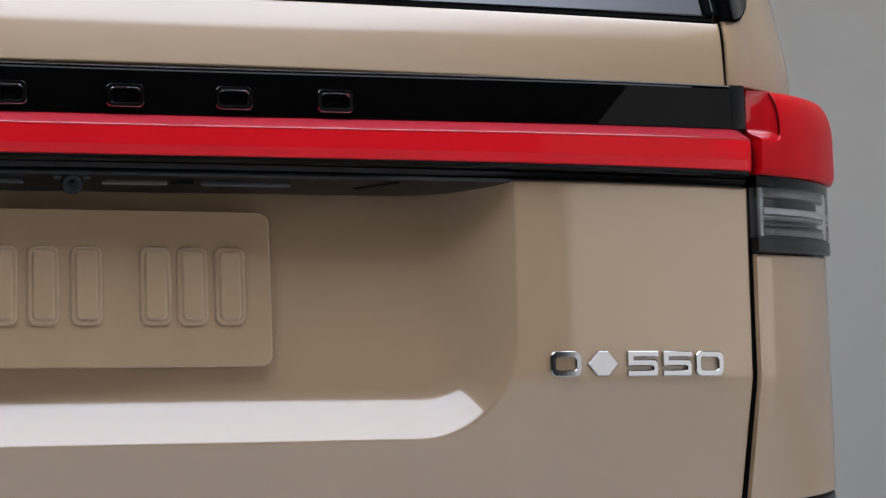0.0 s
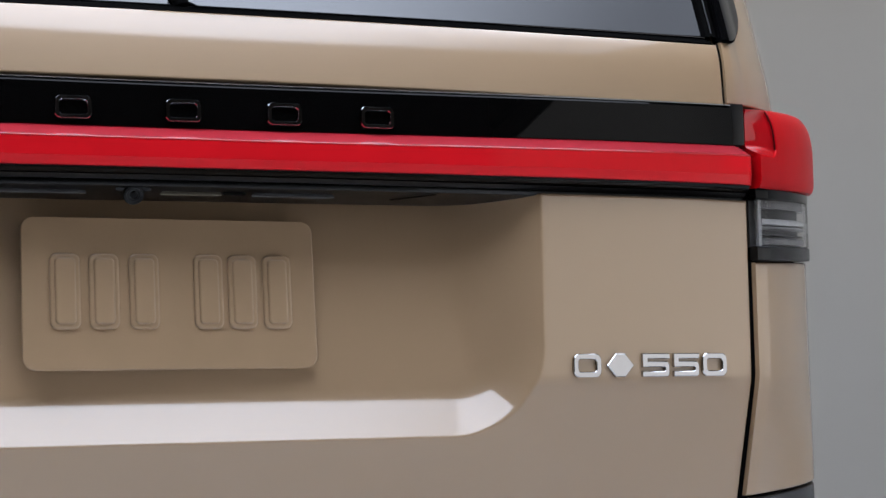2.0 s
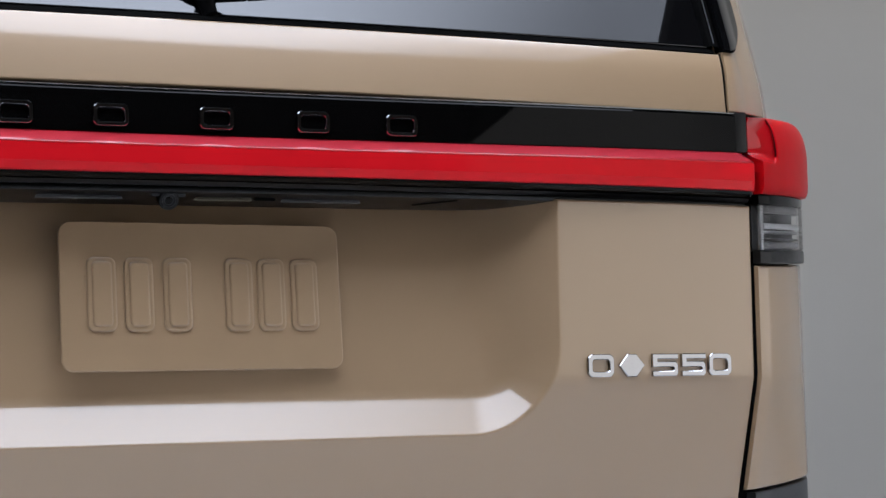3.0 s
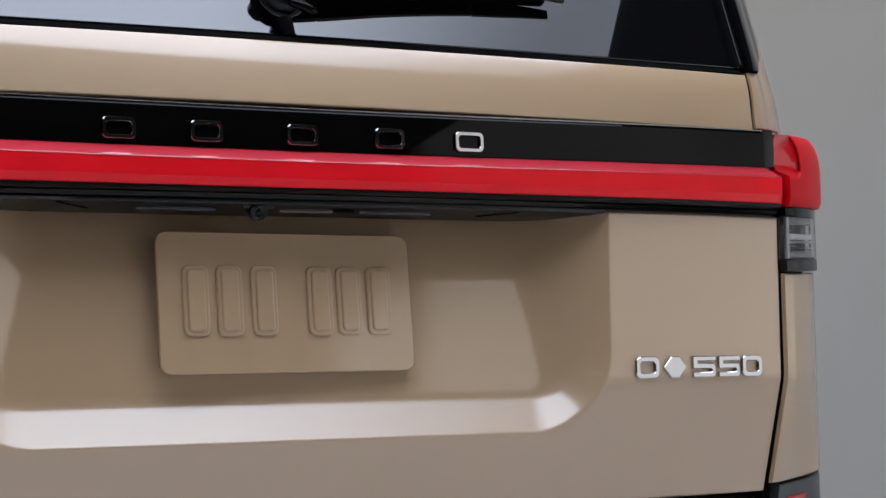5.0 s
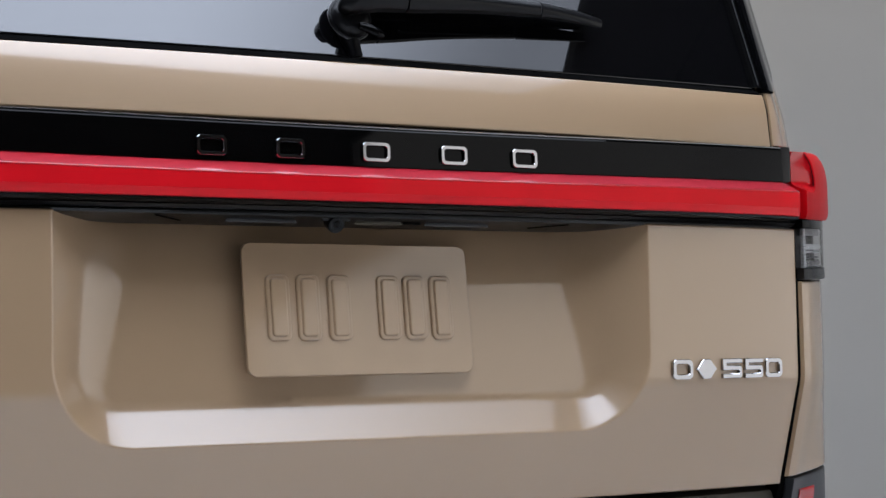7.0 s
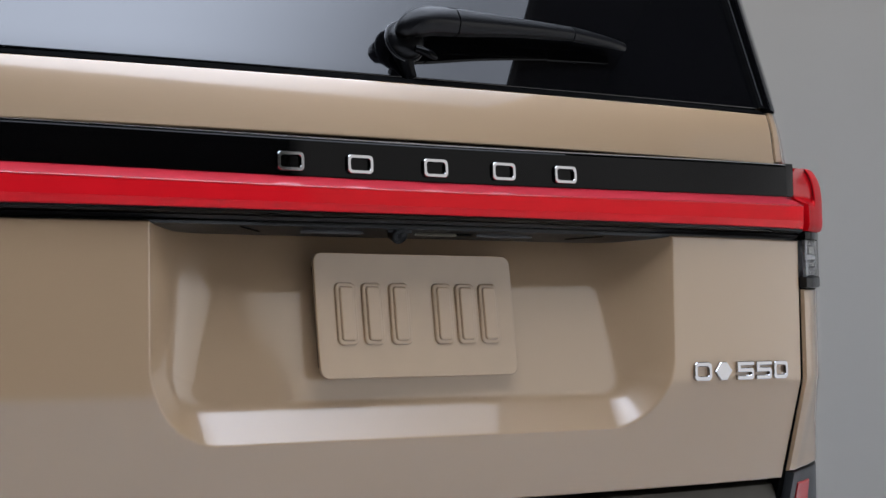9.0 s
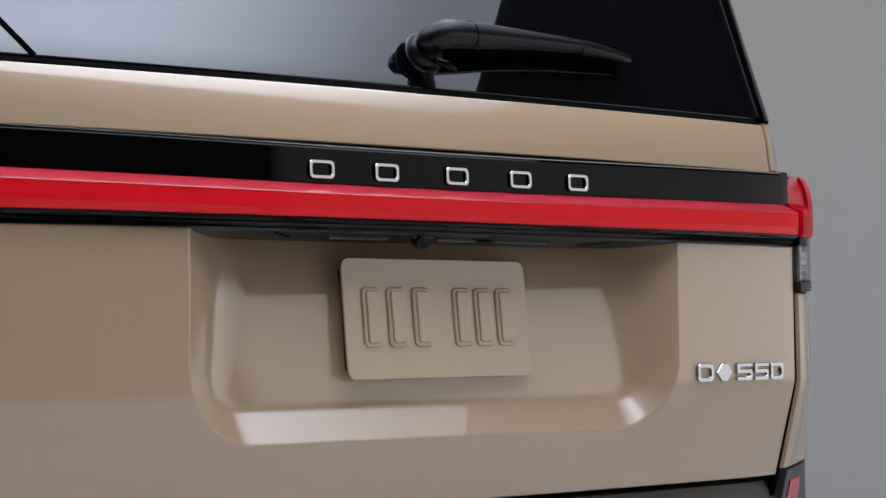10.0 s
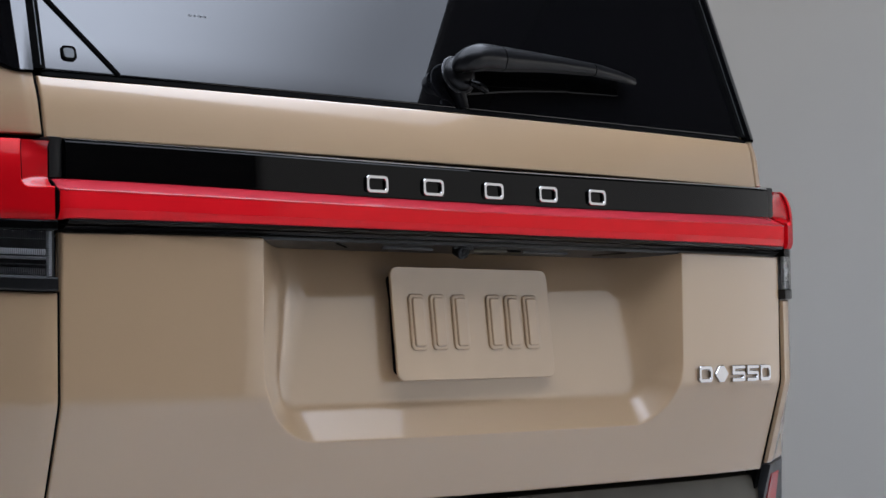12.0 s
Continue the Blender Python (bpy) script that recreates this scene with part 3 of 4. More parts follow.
PLAN, PLAN_N = (list(v) for v in zip(*resample(spline(EDGE, 8), STEPS)))
# plan of the lamp
LAMP_S = [0.0, 0.0008, 0.002] + [0.004 + 0.0025 * k for k in range(5)] + [0.0165 + 0.0005 * k for k in range(48)] + [0.0425 + 0.004 * k for k in range(56)]
LAMP_P = resample(spline(CORNER, 8), LAMP_S)


def at(s):
    """The index of the plan point at a distance along the corner."""
    return min(range(len(STEPS)), key=lambda i: abs(STEPS[i] - s))


def shift(z):
    """How far the corner leans in and forward at a height."""
    dx = dy = 0.0
    if z > 1.04:
        dy += (upper_y(0.67, 1.146) + 0.0135) * smoothstep((z - 1.04) / 0.106)
        dx -= 0.012 * smoothstep((z - 1.09) / 0.06)
    if z > 1.146:
        dy += upper_y(0.67, min(z, 1.2265)) - upper_y(0.67, 1.146) + 0.33 * max(0.0, z - 1.2265)
        dx -= 0.045 * max(0.0, z - 1.16)
    return dx, dy


def rise(p):
    """Lines round the corner climb a little as they run forward."""
    return 0.09 * min(0.3, max(0.0, p.y + 0.0135))


def corner_point(i, z, out=0.0):
    dx, dy = shift(z)
    k = min(1.0, max(0.0, (PLAN[i].x - 0.674) / 0.05))
    p = PLAN[i] + PLAN_N[i] * out
    if z < 0.84:
        dx, dy = 0.0, tuck(z) * (1 - smoothstep((STEPS[i] - 0.02) / 0.19))
    first = (-0.0045 + 0.003 * smoothstep((z - 1.15) / 0.0765) - 0.06 * max(0.0, z - 1.2265)) * smoothstep((z - 1.09) / 0.06)
    return Vector((p.x + first * (1 - k) + dx * k, p.y + dy, z + rise(p)))


def corner_sheet(zs, i0, i1, out=0.0, sx=1, thick=0.02, edge=0.003):
    bm = bmesh.new()
    rows = []
    for z in zs:
        d = min(z - zs[0], zs[-1] - z)
        r = edge - math.sqrt(max(0.0, edge * edge - (edge - d) ** 2)) if d < edge else 0.0
        rows.append([bm.verts.new(corner_point(i, z, out - r)) for i in range(i0, i1)])
    grid_faces(bm, rows)
    loop = rows[0] + [r[-1] for r in rows[1:]] + rows[-1][-2::-1] + [r[0] for r in rows[-2:0:-1]]
    back = [bm.verts.new((v.co.x - 0.3 * thick, v.co.y + thick, v.co.z)) for v in loop]
    grid_faces(bm, [loop, back], close=True)
    if sx < 0:
        for v in bm.verts:
            v.co.x = -v.co.x
    return bm


def mirror(bm, sx):
    if sx < 0:
        for v in bm.verts:
            v.co.x = -v.co.x
    return bm


NP = len(PLAN)
for sx in (1, -1):
    part("quarter_panel", corner_sheet(lines(0.692, 0.9605, 60), 0, NP, 0.003, sx), PAINT, car, "sand beige painted rear corner below the lamp", sharp=60)
    part("pillar", corner_sheet(lines(1.152, 1.80, 60), 0, NP, 0.0, sx), PAINT, car, "sand beige painted rear pillar", sharp=60)
    # black strips put the shade into the panel gaps
    for z0, z1 in ((0.690, 0.962), (1.150, 1.228)):
        bm = bmesh.new()
        rows = []
        for z in np.linspace(z0, z1, 24):
            q = corner_point(0, z, 0.0)
            rows.append([bm.verts.new((q.x + a, q.y + b, z)) for a, b in ((-0.0062, 0.0035), (-0.0012, 0.0035), (-0.0012, 0.02), (-0.0062, 0.02))])
        grid_faces(bm, rows, close=True)
        part("gap_shade", mirror(bm, sx), RUBBER, car, "black strip for the shade in the panel gap")
    # dark shell behind the lamp and the gaps
    part("corner_shell", corner_sheet(lines(0.60, 1.80, 60), 0, NP, -0.012, sx), RUBBER, car)
    # gloss black corner moulding beside the window
    for seal in (0.0, 0.003):
        bm = bmesh.new()
        rows = []
        for z in lines(1.2325 - seal, 1.80, 40, fine=((1.2328, 1.281, 0.0015),)):
            n = 24
            q = min(1.0, (z + seal - 1.2318) / 0.048)
            cut = 1 - math.sqrt(max(0.0, 1 - (1 - q) ** 2))
            row = []
            for i in range(n + 1):
                f = float(np.interp((i / n) ** 1.3 * (0.074 * (1 - cut) + 0.004 + seal), STEPS, range(NP)))
                a, b = int(f), f - int(f)
                o = 0.005 if seal == 0 else 0.003
                p = corner_point(a, z, o).lerp(corner_point(min(a + 1, NP - 1), z, o), b)
                row.append(bm.verts.new(p))
            rows.append(row)
        grid_faces(bm, rows)
        ret = bmesh.ops.extrude_face_region(bm, geom=bm.faces[:])
        for g in ret["geom"]:
            if isinstance(g, bmesh.types.BMVert):
                g.co += Vector((-0.004, 0.014, 0))
        if seal == 0:
            moulding = part("corner_moulding", mirror(bm, sx), GLASS, car, "gloss black moulding at the window corner", sharp=40)
        else:
            part("moulding_seal", mirror(bm, sx), RUBBER, moulding)

    # tail lamp

    def bulge(z):
        t = (z - 1.0465) / (1.142 - 1.0465)
        return 0.0165 - 0.0125 * max(0.0, (t - 0.3) / 0.7) ** 5 - 0.004 * max(0.0, 1 - t / 0.12) ** 2

    NOTCH, NOTCH_Z, FILLET = 0.0385, 1.086, 0.010

    def lens_top(s):
        """Upper rim of the red lens: low beside the light bar, then a fillet up to full height."""
        if s >= NOTCH:
            return 1.142
        d = s - (NOTCH - FILLET)
        return NOTCH_Z + (FILLET - math.sqrt(max(0.0, FILLET ** 2 - d * d)) if d > 0 else 0.0)

    def lens_point(k, z, out):
        p = LAMP_P[k][0] + LAMP_P[k][1] * (bulge(z) * min(1.0, 0.85 + 0.15 * LAMP_S[k] / 0.06) + out)
        return Vector((p.x, p.y + 0.10 * max(0.0, z - 1.10), z + rise(p)))

    def lens_sheet(columns, zr, out):
        """columns: (index, top). Rounded on the upper rim."""
        bm = bmesh.new()
        rows = [[] for _ in zr]
        for k, top, edge in columns:
            for r, f in zip(rows, zr):
                z = 1.0465 + f * (top - 1.0465)
                o = 0.0
                for d, rr in ((top - z, 0.003), (edge if z > NOTCH_Z + 0.005 else 1.0, 0.0013)):
                    if d < rr:
                        o -= rr - math.sqrt(max(0.0, rr ** 2 - (rr - d) ** 2))
                r.append(bm.verts.new(lens_point(k, z, out + o)))
        grid_faces(bm, rows)
        loop = rows[0] + [r[-1] for r in rows[1:]] + rows[-1][-2::-1] + [r[0] for r in rows[-2:0:-1]]
        back = [bm.verts.new((v.co.x - 0.008, v.co.y + 0.03, v.co.z)) for v in loop]
        grid_faces(bm, [loop, back], close=True)
        return bm
    fr = [0.0, 0.012, 0.04, 0.08, 0.15, 0.25, 0.35, 0.45, 0.55, 0.65, 0.74, 0.82, 0.88, 0.92, 0.945, 0.96, 0.972, 0.982, 0.99, 0.996, 1.0]
    wide = [(k, lens_top(s), 1.0) for k, s in enumerate(LAMP_S) if s < NOTCH]
    tall = [(k, 1.142, s - NOTCH) for k, s in enumerate(LAMP_S) if s >= NOTCH]
    wide.append((tall[0][0], NOTCH_Z + FILLET, 1.0))
    bm = lens_sheet(wide, fr, 0.0)
    join(bm, lens_sheet(tall, fr, 0.0))
    lamp = part("tail_lamp", mirror(bm, sx), RED_LAMP, car, "glossy red wraparound tail lamp", sharp=40)
    bm = bmesh.new()
    rows = []
    k1 = max(k for k, sv in enumerate(LAMP_S) if sv < NOTCH + 0.002)
    for z in [1.078, 1.0825, 1.0845, 1.087, 1.0895, 1.092, 1.0945, 1.097, 1.1, 1.106, 1.115, 1.125, 1.135, 1.1415]:
        row = []
        for k, sv in enumerate(LAMP_S):
            if 0.003 < sv < NOTCH + 0.002:
                o = 0.0 - 0.0048 * smoothstep((z - 1.083) / 0.011) + 0.0045 * smoothstep((z - 1.1375) / 0.004)
                f = (LAMP_S[k] - 0.004) / (LAMP_S[k1] - 0.004)
                inner = lens_point(3, z, o)
                flat = Vector((0.6765, 0.001 - 0.004 * smoothstep((z - 1.1375) / 0.004), inner.z))
                inner = inner.lerp(flat, smoothstep((z - 1.083) / 0.016))
                row.append(bm.verts.new(inner.lerp(lens_point(k1, z, o), f)))
        rows.append(row)
    grid_faces(bm, rows)
    ret = bmesh.ops.extrude_face_region(bm, geom=bm.faces[:])
    for g in ret["geom"]:
        if isinstance(g, bmesh.types.BMVert):
            g.co += Vector((-0.003, 0.012, 0))
    part("notch_lens", mirror(bm, sx), RED_DEEP, lamp, "red stepped lens", sharp=50)
    bm = bmesh.new()
    rows = []
    k0 = min(range(len(LAMP_S)), key=lambda k: abs(LAMP_S[k] - NOTCH)) - 2
    for z in np.linspace(NOTCH_Z + 0.007, 1.1405, 16):
        rows.append([bm.verts.new(lens_point(k0 + j, z, o)) for j, o in ((0, -0.0034), (0, -0.0024), (1, -0.0020), (2, -0.0024), (2, -0.0034))])
    grid_faces(bm, rows, close=True)
    part("lens_seam", mirror(bm, sx), RUBBER, lamp, "thin black seam beside the stepped lens")
    # lower clear lamp

    def low_grid(s0, s1, zr, out, thick=0.012):
        return corner_sheet(zr, at(s0), at(s1), out, 1, thick, 0.002)

    def fluted(s0, s1, z0, z1, out, deep):
        """A band of fine upright flutes round the corner."""
        bm = bmesh.new()
        ss = [s0 + 0.0012 * k for k in range(int((s1 - s0) / 0.0012))]
        pts = resample(spline(EDGE, 8), ss)
        rows = []
        for z, o in ((z0, out - 0.006), (z0, out), ((z0 + z1) / 2, out + 0.001), (z1, out), (z1, out - 0.006)):
            rows.append([bm.verts.new(Vector((0, 0, z + rise(p))) + p + n * (o + (deep if k % 2 else 0.0))) for k, (p, n) in enumerate(pts)])
        grid_faces(bm, rows)
        return bm
    LAMP_END = 0.255
    part("lamp_base", mirror(low_grid(0, LAMP_END, lines(0.9625, 0.9785, 6), 0.008), sx), PLASTIC, lamp, "black lamp base")
    part("lamp_head", mirror(low_grid(0, LAMP_END, lines(1.0335, 1.0462, 4), 0.008), sx), PIANO, lamp)
    part("reflector", mirror(low_grid(0, LAMP_END, lines(0.978, 1.034, 6), -0.006), sx), LAMP_BACK, lamp)
    part("reflector_rib", mirror(fluted(0.012, LAMP_END, 1.0235, 1.0330, 0.000, 0.0008), sx), DIM_REFLECTOR, lamp, "dark fluted reflector band")
    part("reflector_rib", mirror(fluted(0.013, LAMP_END, 1.0045, 1.0115, 0.001, 0.0008), sx), REFLECTOR, lamp, "bright fluted reflector band")
    part("reflector_rib", mirror(fluted(0.013, LAMP_END, 0.9815, 0.9890, 0.000, 0.0008), sx), DIM_REFLECTOR, lamp, "dark fluted reflector band")
    for z0, z1, mat in ((0.9993, 1.0028, REFLECTOR), (0.9915, 0.9938, DIM_REFLECTOR), (0.9786, 0.9798, REFLECTOR)):
        part("reflector_rib", mirror(low_grid(0.012, LAMP_END, [z0, (z0 + z1) / 2, z1], 0.002, 0.006), sx), mat, lamp, "silver reflector rib")
    for k in range(26):
        z0 = 0.9800 + k * 0.00206
        bm = bmesh.new()
        p = corner_point(at(0.008), z0, 0.0025)
        add_box(bm, p.x - 0.0015, p.x + 0.0025, p.y - 0.001, p.y + 0.006, z0, z0 + 0.0013)
        part("prism", mirror(bm, sx), REFLECTOR, lamp)
    lens = part("clear_lens", mirror(low_grid(0, LAMP_END, lines(0.979, 1.034, 8), 0.0075, 0.004), sx), CLEAR, lamp, "clear lamp lens")
    lens.visible_shadow = False

# ---------- rear window ----------
WIN_T = 0.33


def win_y(x, z):
    return 0.033 + 0.040 * x * x + WIN_T * (z - 1.235)


def win_x(x, z):
    return x * (1 - 0.045 * (z - 1.235) / 0.5)


xs = lines(-0.656, 0.656, 60)
zs = lines(1.2350, 1.80, 30)
window = part("rear_window", sheet(xs, zs, win_y, 0.005, win_x, 0.002), GLASS, car, "dark privacy glass rear window", sharp=60)
prof = [(0.007, 1.2244), (0.009, 1.2238), (0.034, 1.2238), (0.036, 1.2345), (0.0305, 1.2343), (0.014, 1.2300)]
part("window_seal", sweep(prof, [float(v) for v in np.linspace(-0.660, 0.660, 41)], lambda x: 0.080 * x * x, lambda x, z: 0.003 * (x / HALF) ** 2), RUBBER, window, "black rubber window seal")
for sx in (1, -1):
    bm = bmesh.new()
    rows = []
    for z in np.linspace(1.236, 1.80, 20):
        x = sx * (0.6580 * (1 - 0.045 * (z - 1.235) / 0.5))
        y = win_y(0.6580, z)
        rows.append([bm.verts.new((x + sx * a, y + b, z)) for a, b in ((-0.007, -0.001), (-0.004, -0.006), (0.004, -0.007), (0.011, -0.003), (0.011, 0.01), (-0.007, 0.01))])
    grid_faces(bm, rows, close=True)
    side_trim = part("side_trim", bm, RUBBER, window, "gloss black side trim of the window")
    bm = bmesh.new()
    rows = []
    for z in np.linspace(1.240, 1.80, 20):
        x = sx * (0.6580 * (1 - 0.045 * (z - 1.235) / 0.5))
        y = win_y(0.6580, z)
        rows.append([bm.verts.new((x + sx * a, y + b, z)) for a, b in ((0.002, -0.0078), (0.0032, -0.0078), (0.0032, -0.004), (0.002, -0.004))])
    grid_faces(bm, rows, close=True)
    part("trim_bead", bm, GREY_PLASTIC, side_trim)

# corner pane seam and release button on the glass
bm = bmesh.new()
seam = [(-0.551 - 0.098 * k / 10, 1.2365 + 0.110 * k / 10) for k in range(11)]
rows = []
for x, z in seam:
    y = win_y(x, z)
    rows.append([bm.verts.new((x - 0.0024, y - 0.0012, z - 0.0024)), bm.verts.new((x - 0.0015, y - 0.003, z - 0.0015)), bm.verts.new((x + 0.0015, y - 0.003, z + 0.0015)), bm.verts.new((x + 0.0024, y - 0.0012, z + 0.0024)), bm.verts.new((x, y + 0.002, z))])
grid_faces(bm, rows, close=True)
part("pane_seam", bm, RUBBER, window, "black seam of the corner pane")
button = part("release_button", ring(rounded_rect(0.020, 0.020, 0.006), rounded_rect(0.014, 0.014, 0.004), 0.003), RUBBER, window, "black glass release button")
button.matrix_basis = pose(-0.616, win_y(-0.616, 1.2595), 1.2595, -18, 0, -6)
part("button_cap", raised(rounded_rect(0.014, 0.014, 0.004), 0.0028, 0.001), BUTTON, button, "grey button cap")
for k, w in enumerate((0.005, 0.004, 0.006, 0.005)):
    x, z = -0.426 + 0.0075 * k, 1.330
    ob = part("etched_bar", raised(rounded_rect(w, 0.0025, 0.0008, 3), 0.0004, 0.0001), BUTTON, window, "small etched bar on the glass")
    ob.matrix_basis = pose(x, win_y(x, z), z, -18, 0, -3)

# ---------- wiper ----------
def on_glass(x, z, off):
    return Vector((x + 0.005, win_y(x, z) - 0.018 + 0.013 * (1 - x / 0.39) + 0.04 * x * x - 0.72 * off, z + 0.002))


wiper = part("wiper", lathe([(0.012, -0.016), (0.013, -0.004), (0.015, 0.000), (0.0285, 0.0005), (0.0298, 0.002), (0.0298, 0.0045), (0.0285, 0.006), (0.0270, 0.0062), (0.0262, 0.009), (0.0240, 0.013), (0.019, 0.018), (0.012, 0.020)]), WIPER, car, "black rear window wiper", sharp=30)
wiper.matrix_basis = Matrix.Translation(on_glass(0.006, 1.281, 0.006)) @ pose(0, 0, 0, -18, 0, 0)
inv = wiper.matrix_basis.inverted()


def wiper_part(name, bm, mat, label=""):
    bm.transform(inv)
    return part(name, bm, mat, wiper, label, sharp=40)


SECTION = [(1.0, -0.6), (1.0, 0.05), (0.93, 0.42), (0.74, 0.72), (0.44, 0.92), (0.10, 1.0), (-0.26, 0.98), (-0.36, 0.93), (-0.98, 0.18), (-1.0, 0.05), (-1.0, -0.6)]
ROUND = [(math.cos(2 * math.pi * k / 14), math.sin(2 * math.pi * k / 14)) for k in range(14)]


def strand(points, sizes, section=SECTION):
    """A limb of a given section, scaled by half height and half depth along its points."""
    bm = bmesh.new()
    rows = []
    for i, p in enumerate(points):
        d = (points[min(i + 1, len(points) - 1)] - points[max(i - 1, 0)]).normalized()
        w = Vector((0, -0.95, 0.31))
        u = w.cross(d).normalized()
        if u.z < 0:
            u = -u
        w = d.cross(u).normalized()
        if w.y > 0:
            w = -w
        a, b = sizes[i]
        rows.append([bm.verts.new(p + u * a * cu + w * b * cw) for cu, cw in section])
    grid_faces(bm, rows, close=True)
    bm.faces.new(rows[0])
    bm.faces.new(rows[-1])
    return bm


def smooth_strand(points, sizes, section=SECTION, m=5):
    """The same along a smooth line through the points."""
    def cr(p0, p1, p2, p3, t):
        return 0.5 * (2 * p1 + (p2 - p0) * t + (2 * p0 - 5 * p1 + 4 * p2 - p3) * t * t + (3 * p1 - p0 - 3 * p2 + p3) * t ** 3)
    q, z = [], []
    n = len(points)
    for i in range(n - 1):
        ids = (max(i - 1, 0), i, i + 1, min(i + 2, n - 1))
        for k in range(m):
            q.append(cr(*[points[j] for j in ids], k / m))
            z.append(tuple(cr(*[sizes[j][c] for j in ids], k / m) for c in (0, 1)))
    return strand(q + [points[-1]], z + [sizes[-1]], section)


def along(rows):
    return [on_glass(x, z, o) for x, z, o in rows]


pts = along(((-0.008, 1.286, 0.034), (-0.006, 1.292, 0.045), (0.002, 1.300, 0.053), (0.015, 1.3050, 0.058), (0.030, 1.3082, 0.058), (0.050, 1.3094, 0.056), (0.0700, 1.3100, 0.053)))
wiper_part("arm_head", smooth_strand(pts, [(0.010, 0.005), (0.0140, 0.010), (0.0170, 0.0125), (0.0188, 0.0138), (0.0192, 0.0138), (0.0190, 0.0132), (0.0184, 0.0125)]), WIPER, "rounded black arm cover")
pts = along(((0.064, 1.3100, 0.051), (0.0765, 1.3100, 0.050)))
wiper_part("arm_neck", strand(pts, [(0.0155, 0.0095), (0.0155, 0.0095)]), RUBBER)
pts = along(((0.0722, 1.3100, 0.0528), (0.095, 1.3108, 0.050), (0.15, 1.3128, 0.043), (0.21, 1.3140, 0.037), (0.280, 1.3143, 0.030)))
arm = wiper_part("arm", smooth_strand(pts, [(0.0185, 0.0125), (0.0174, 0.0116), (0.0146, 0.0100), (0.0118, 0.0082), (0.0096, 0.0066)]), WIPER, "black plastic wiper arm")
# the tongue by which the arm clips over its head, and the seam round it
pts = along(((0.0535, 1.3212, 0.0595), (0.060, 1.3216, 0.0602), (0.0745, 1.3216, 0.0590)))
wiper_part("clip_seam", strand(pts, [(0.0052, 0.0046), (0.0062, 0.0050), (0.0062, 0.0050)]), RUBBER)
pts = along(((0.0550, 1.3214, 0.0602), (0.061, 1.3217, 0.0610), (0.0780, 1.3217, 0.0596)))
wiper_part("clip_tongue", strand(pts, [(0.0040, 0.0046), (0.0050, 0.0050), (0.0050, 0.0050)]), WIPER)
pts = along(((0.277, 1.3142, 0.029), (0.2830, 1.3141, 0.0288)))
wiper_part("tip_joint", strand(pts, [(0.0090, 0.0058), (0.0090, 0.0058)]), GREY_PLASTIC)
pts = along(((0.2822, 1.3140, 0.0295), (0.315, 1.3122, 0.025), (0.345, 1.3098, 0.020), (0.370, 1.3072, 0.016), (0.386, 1.3052, 0.013)))
wiper_part("arm_tip", smooth_strand(pts, [(0.0102, 0.007), (0.0094, 0.006), (0.0082, 0.005), (0.0070, 0.004), (0.0058, 0.003)]), WIPER)
pts = along(((0.030, 1.3110, 0.014), (0.06, 1.3140, 0.016), (0.18, 1.3160, 0.012), (0.30, 1.3170, 0.006), (0.377, 1.3150, 0.002)))
wiper_part("blade", smooth_strand(pts, [(0.006, 0.014), (0.007, 0.017), (0.0065, 0.016), (0.005, 0.012), (0.003, 0.008)], ROUND), RUBBER, "black rubber wiper blade")
pts = along(((0.100, 1.2985, 0.030), (0.17, 1.3020, 0.028), (0.275, 1.3055, 0.022)))
wiper_part("blade_rail", smooth_strand(pts, [(0.0022, 0.002), (0.0022, 0.002), (0.0018, 0.0015)], ROUND), WIPER)
pts = along(((0.004, 1.268, 0.002), (0.006, 1.256, -0.002), (0.009, 1.245, -0.004), (0.012, 1.2330, -0.006)))
wiper_part("stalk", tube(pts, [0.0145, 0.0125, 0.0098, 0.0085]), WIPER)
bm = lathe([(0.0295, 0.0022), (0.0302, 0.0028), (0.0302, 0.0036), (0.0295, 0.0042)])
ob = part("pivot_ring", bm, DIM_REFLECTOR, wiper, "thin grey pivot ring")
pts = along(((0.006, 1.269, 0.040), (0.020, 1.265, 0.041), (0.033, 1.2595, 0.038), (0.038, 1.2575, 0.036)))
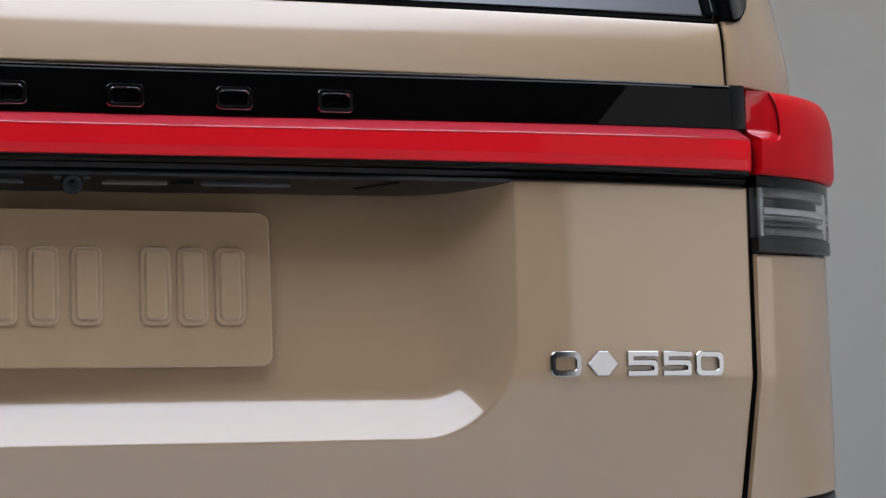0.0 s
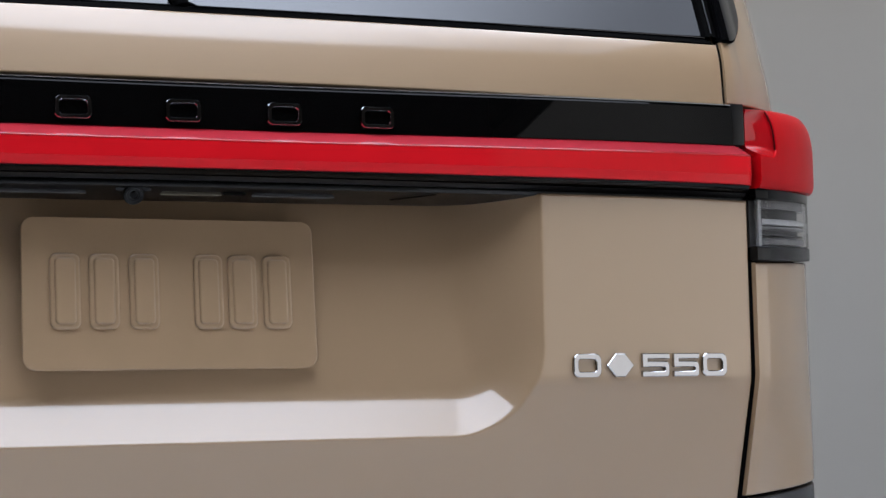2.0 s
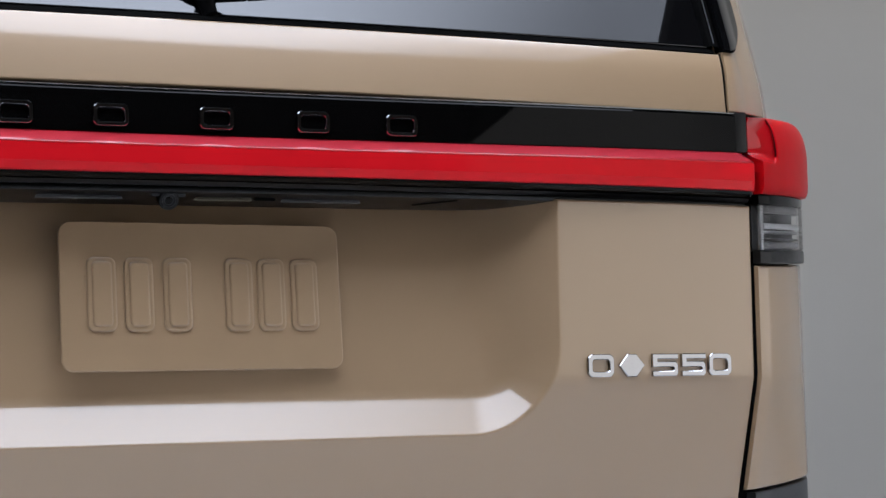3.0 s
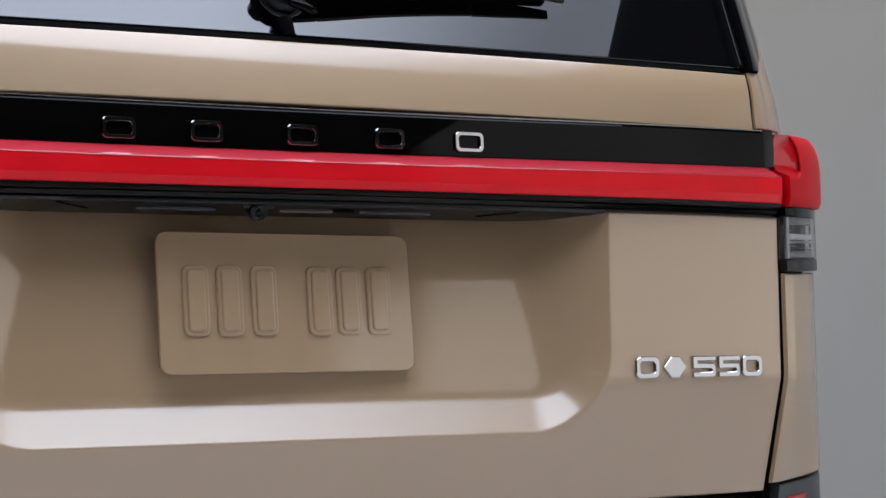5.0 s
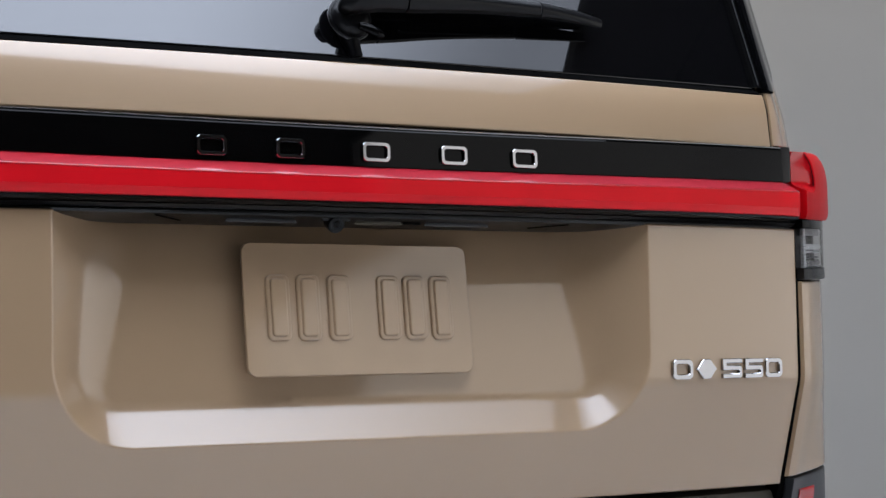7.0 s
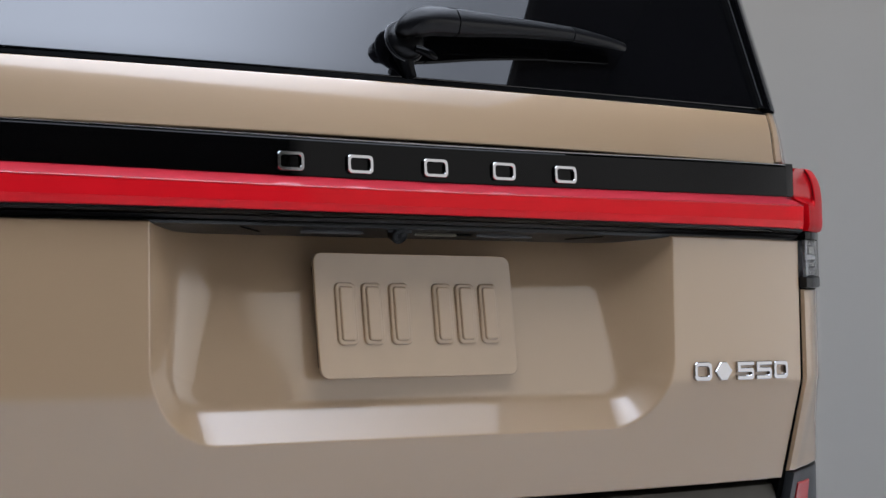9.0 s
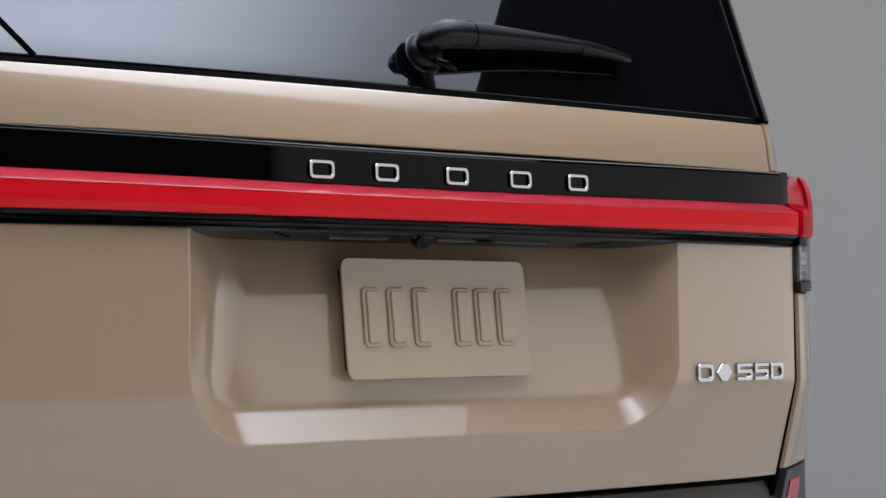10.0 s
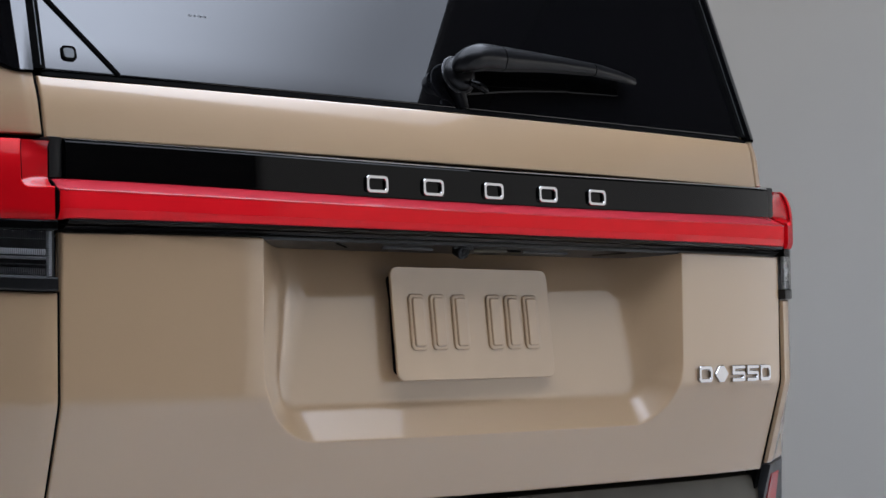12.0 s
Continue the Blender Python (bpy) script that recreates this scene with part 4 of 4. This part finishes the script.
wiper_part("hose_clip", smooth_strand(pts, [(0.005, 0.004), (0.0068, 0.005), (0.0062, 0.005), (0.003, 0.003)], ROUND), PIANO)

# ---------- bumper and running gear ----------
xs = [float(v) for v in np.linspace(-0.70, 0.70, 41)]
prof = [(0.06, 0.677), (0.030, 0.676), (0.022, 0.672), (0.018, 0.660), (0.014, 0.60), (-0.02, 0.585), (-0.03, 0.575), (-0.03, 0.42), (0.0, 0.36), (0.06, 0.34)]
bumper = part("rear_bumper", sweep(prof, xs, set_low), STEP, car, "dark olive rear bumper step")
for sx in (1, -1):
    part("bumper_corner", corner_sheet(lines(0.36, 0.688, 30), at(0.016), NP, 0.002, sx), GREY_PLASTIC, bumper, "dark grey bumper corner")
    part("side_reflector", corner_sheet(lines(0.62, 0.670, 8), at(0.045), at(0.11), 0.004, sx, 0.008), RED_DEEP, bumper, "red bumper reflector")

# closing body: roof, front bulkhead and tyres
bm = sheet(lines(-0.66, 0.66, 20), lines(1.795, 1.84, 8), lambda x, z: win_y(x, 1.80) + 0.02 + 2.0 * (z - 1.795) ** 1.5 + 0.02, 0.02)
part("roof_edge", bm, PAINT, car)
bm = bmesh.new()
add_box(bm, -0.84, 0.84, 0.27, 1.32, 1.80, 1.845, 0.02)
part("roof", bm, PAINT, car)
bm = add_box(bmesh.new(), -0.88, 0.88, 1.28, 1.31, 0.40, 1.80)
part("bulkhead", bm, RUBBER, car)
bm = add_box(bmesh.new(), -0.86, 0.86, 0.10, 1.30, 0.40, 0.46)
part("underbody", bm, RUBBER, car)
for sx in (1, -1):
    t = lathe([(0.20, -0.13), (0.36, -0.13), (0.39, -0.10), (0.395, 0.0), (0.39, 0.10), (0.36, 0.13), (0.20, 0.13)], 40)
    wheel = part("wheel", t, RUBBER, car, "black tyre")
    wheel.matrix_basis = pose(sx * 0.75, 0.86, 0.395, 0, 0, 90 * sx)
    part("rim", lathe([(0.06, 0.09), (0.20, 0.10), (0.21, 0.12), (0.20, 0.12), (0.19, -0.1)], 32), SATIN, wheel)
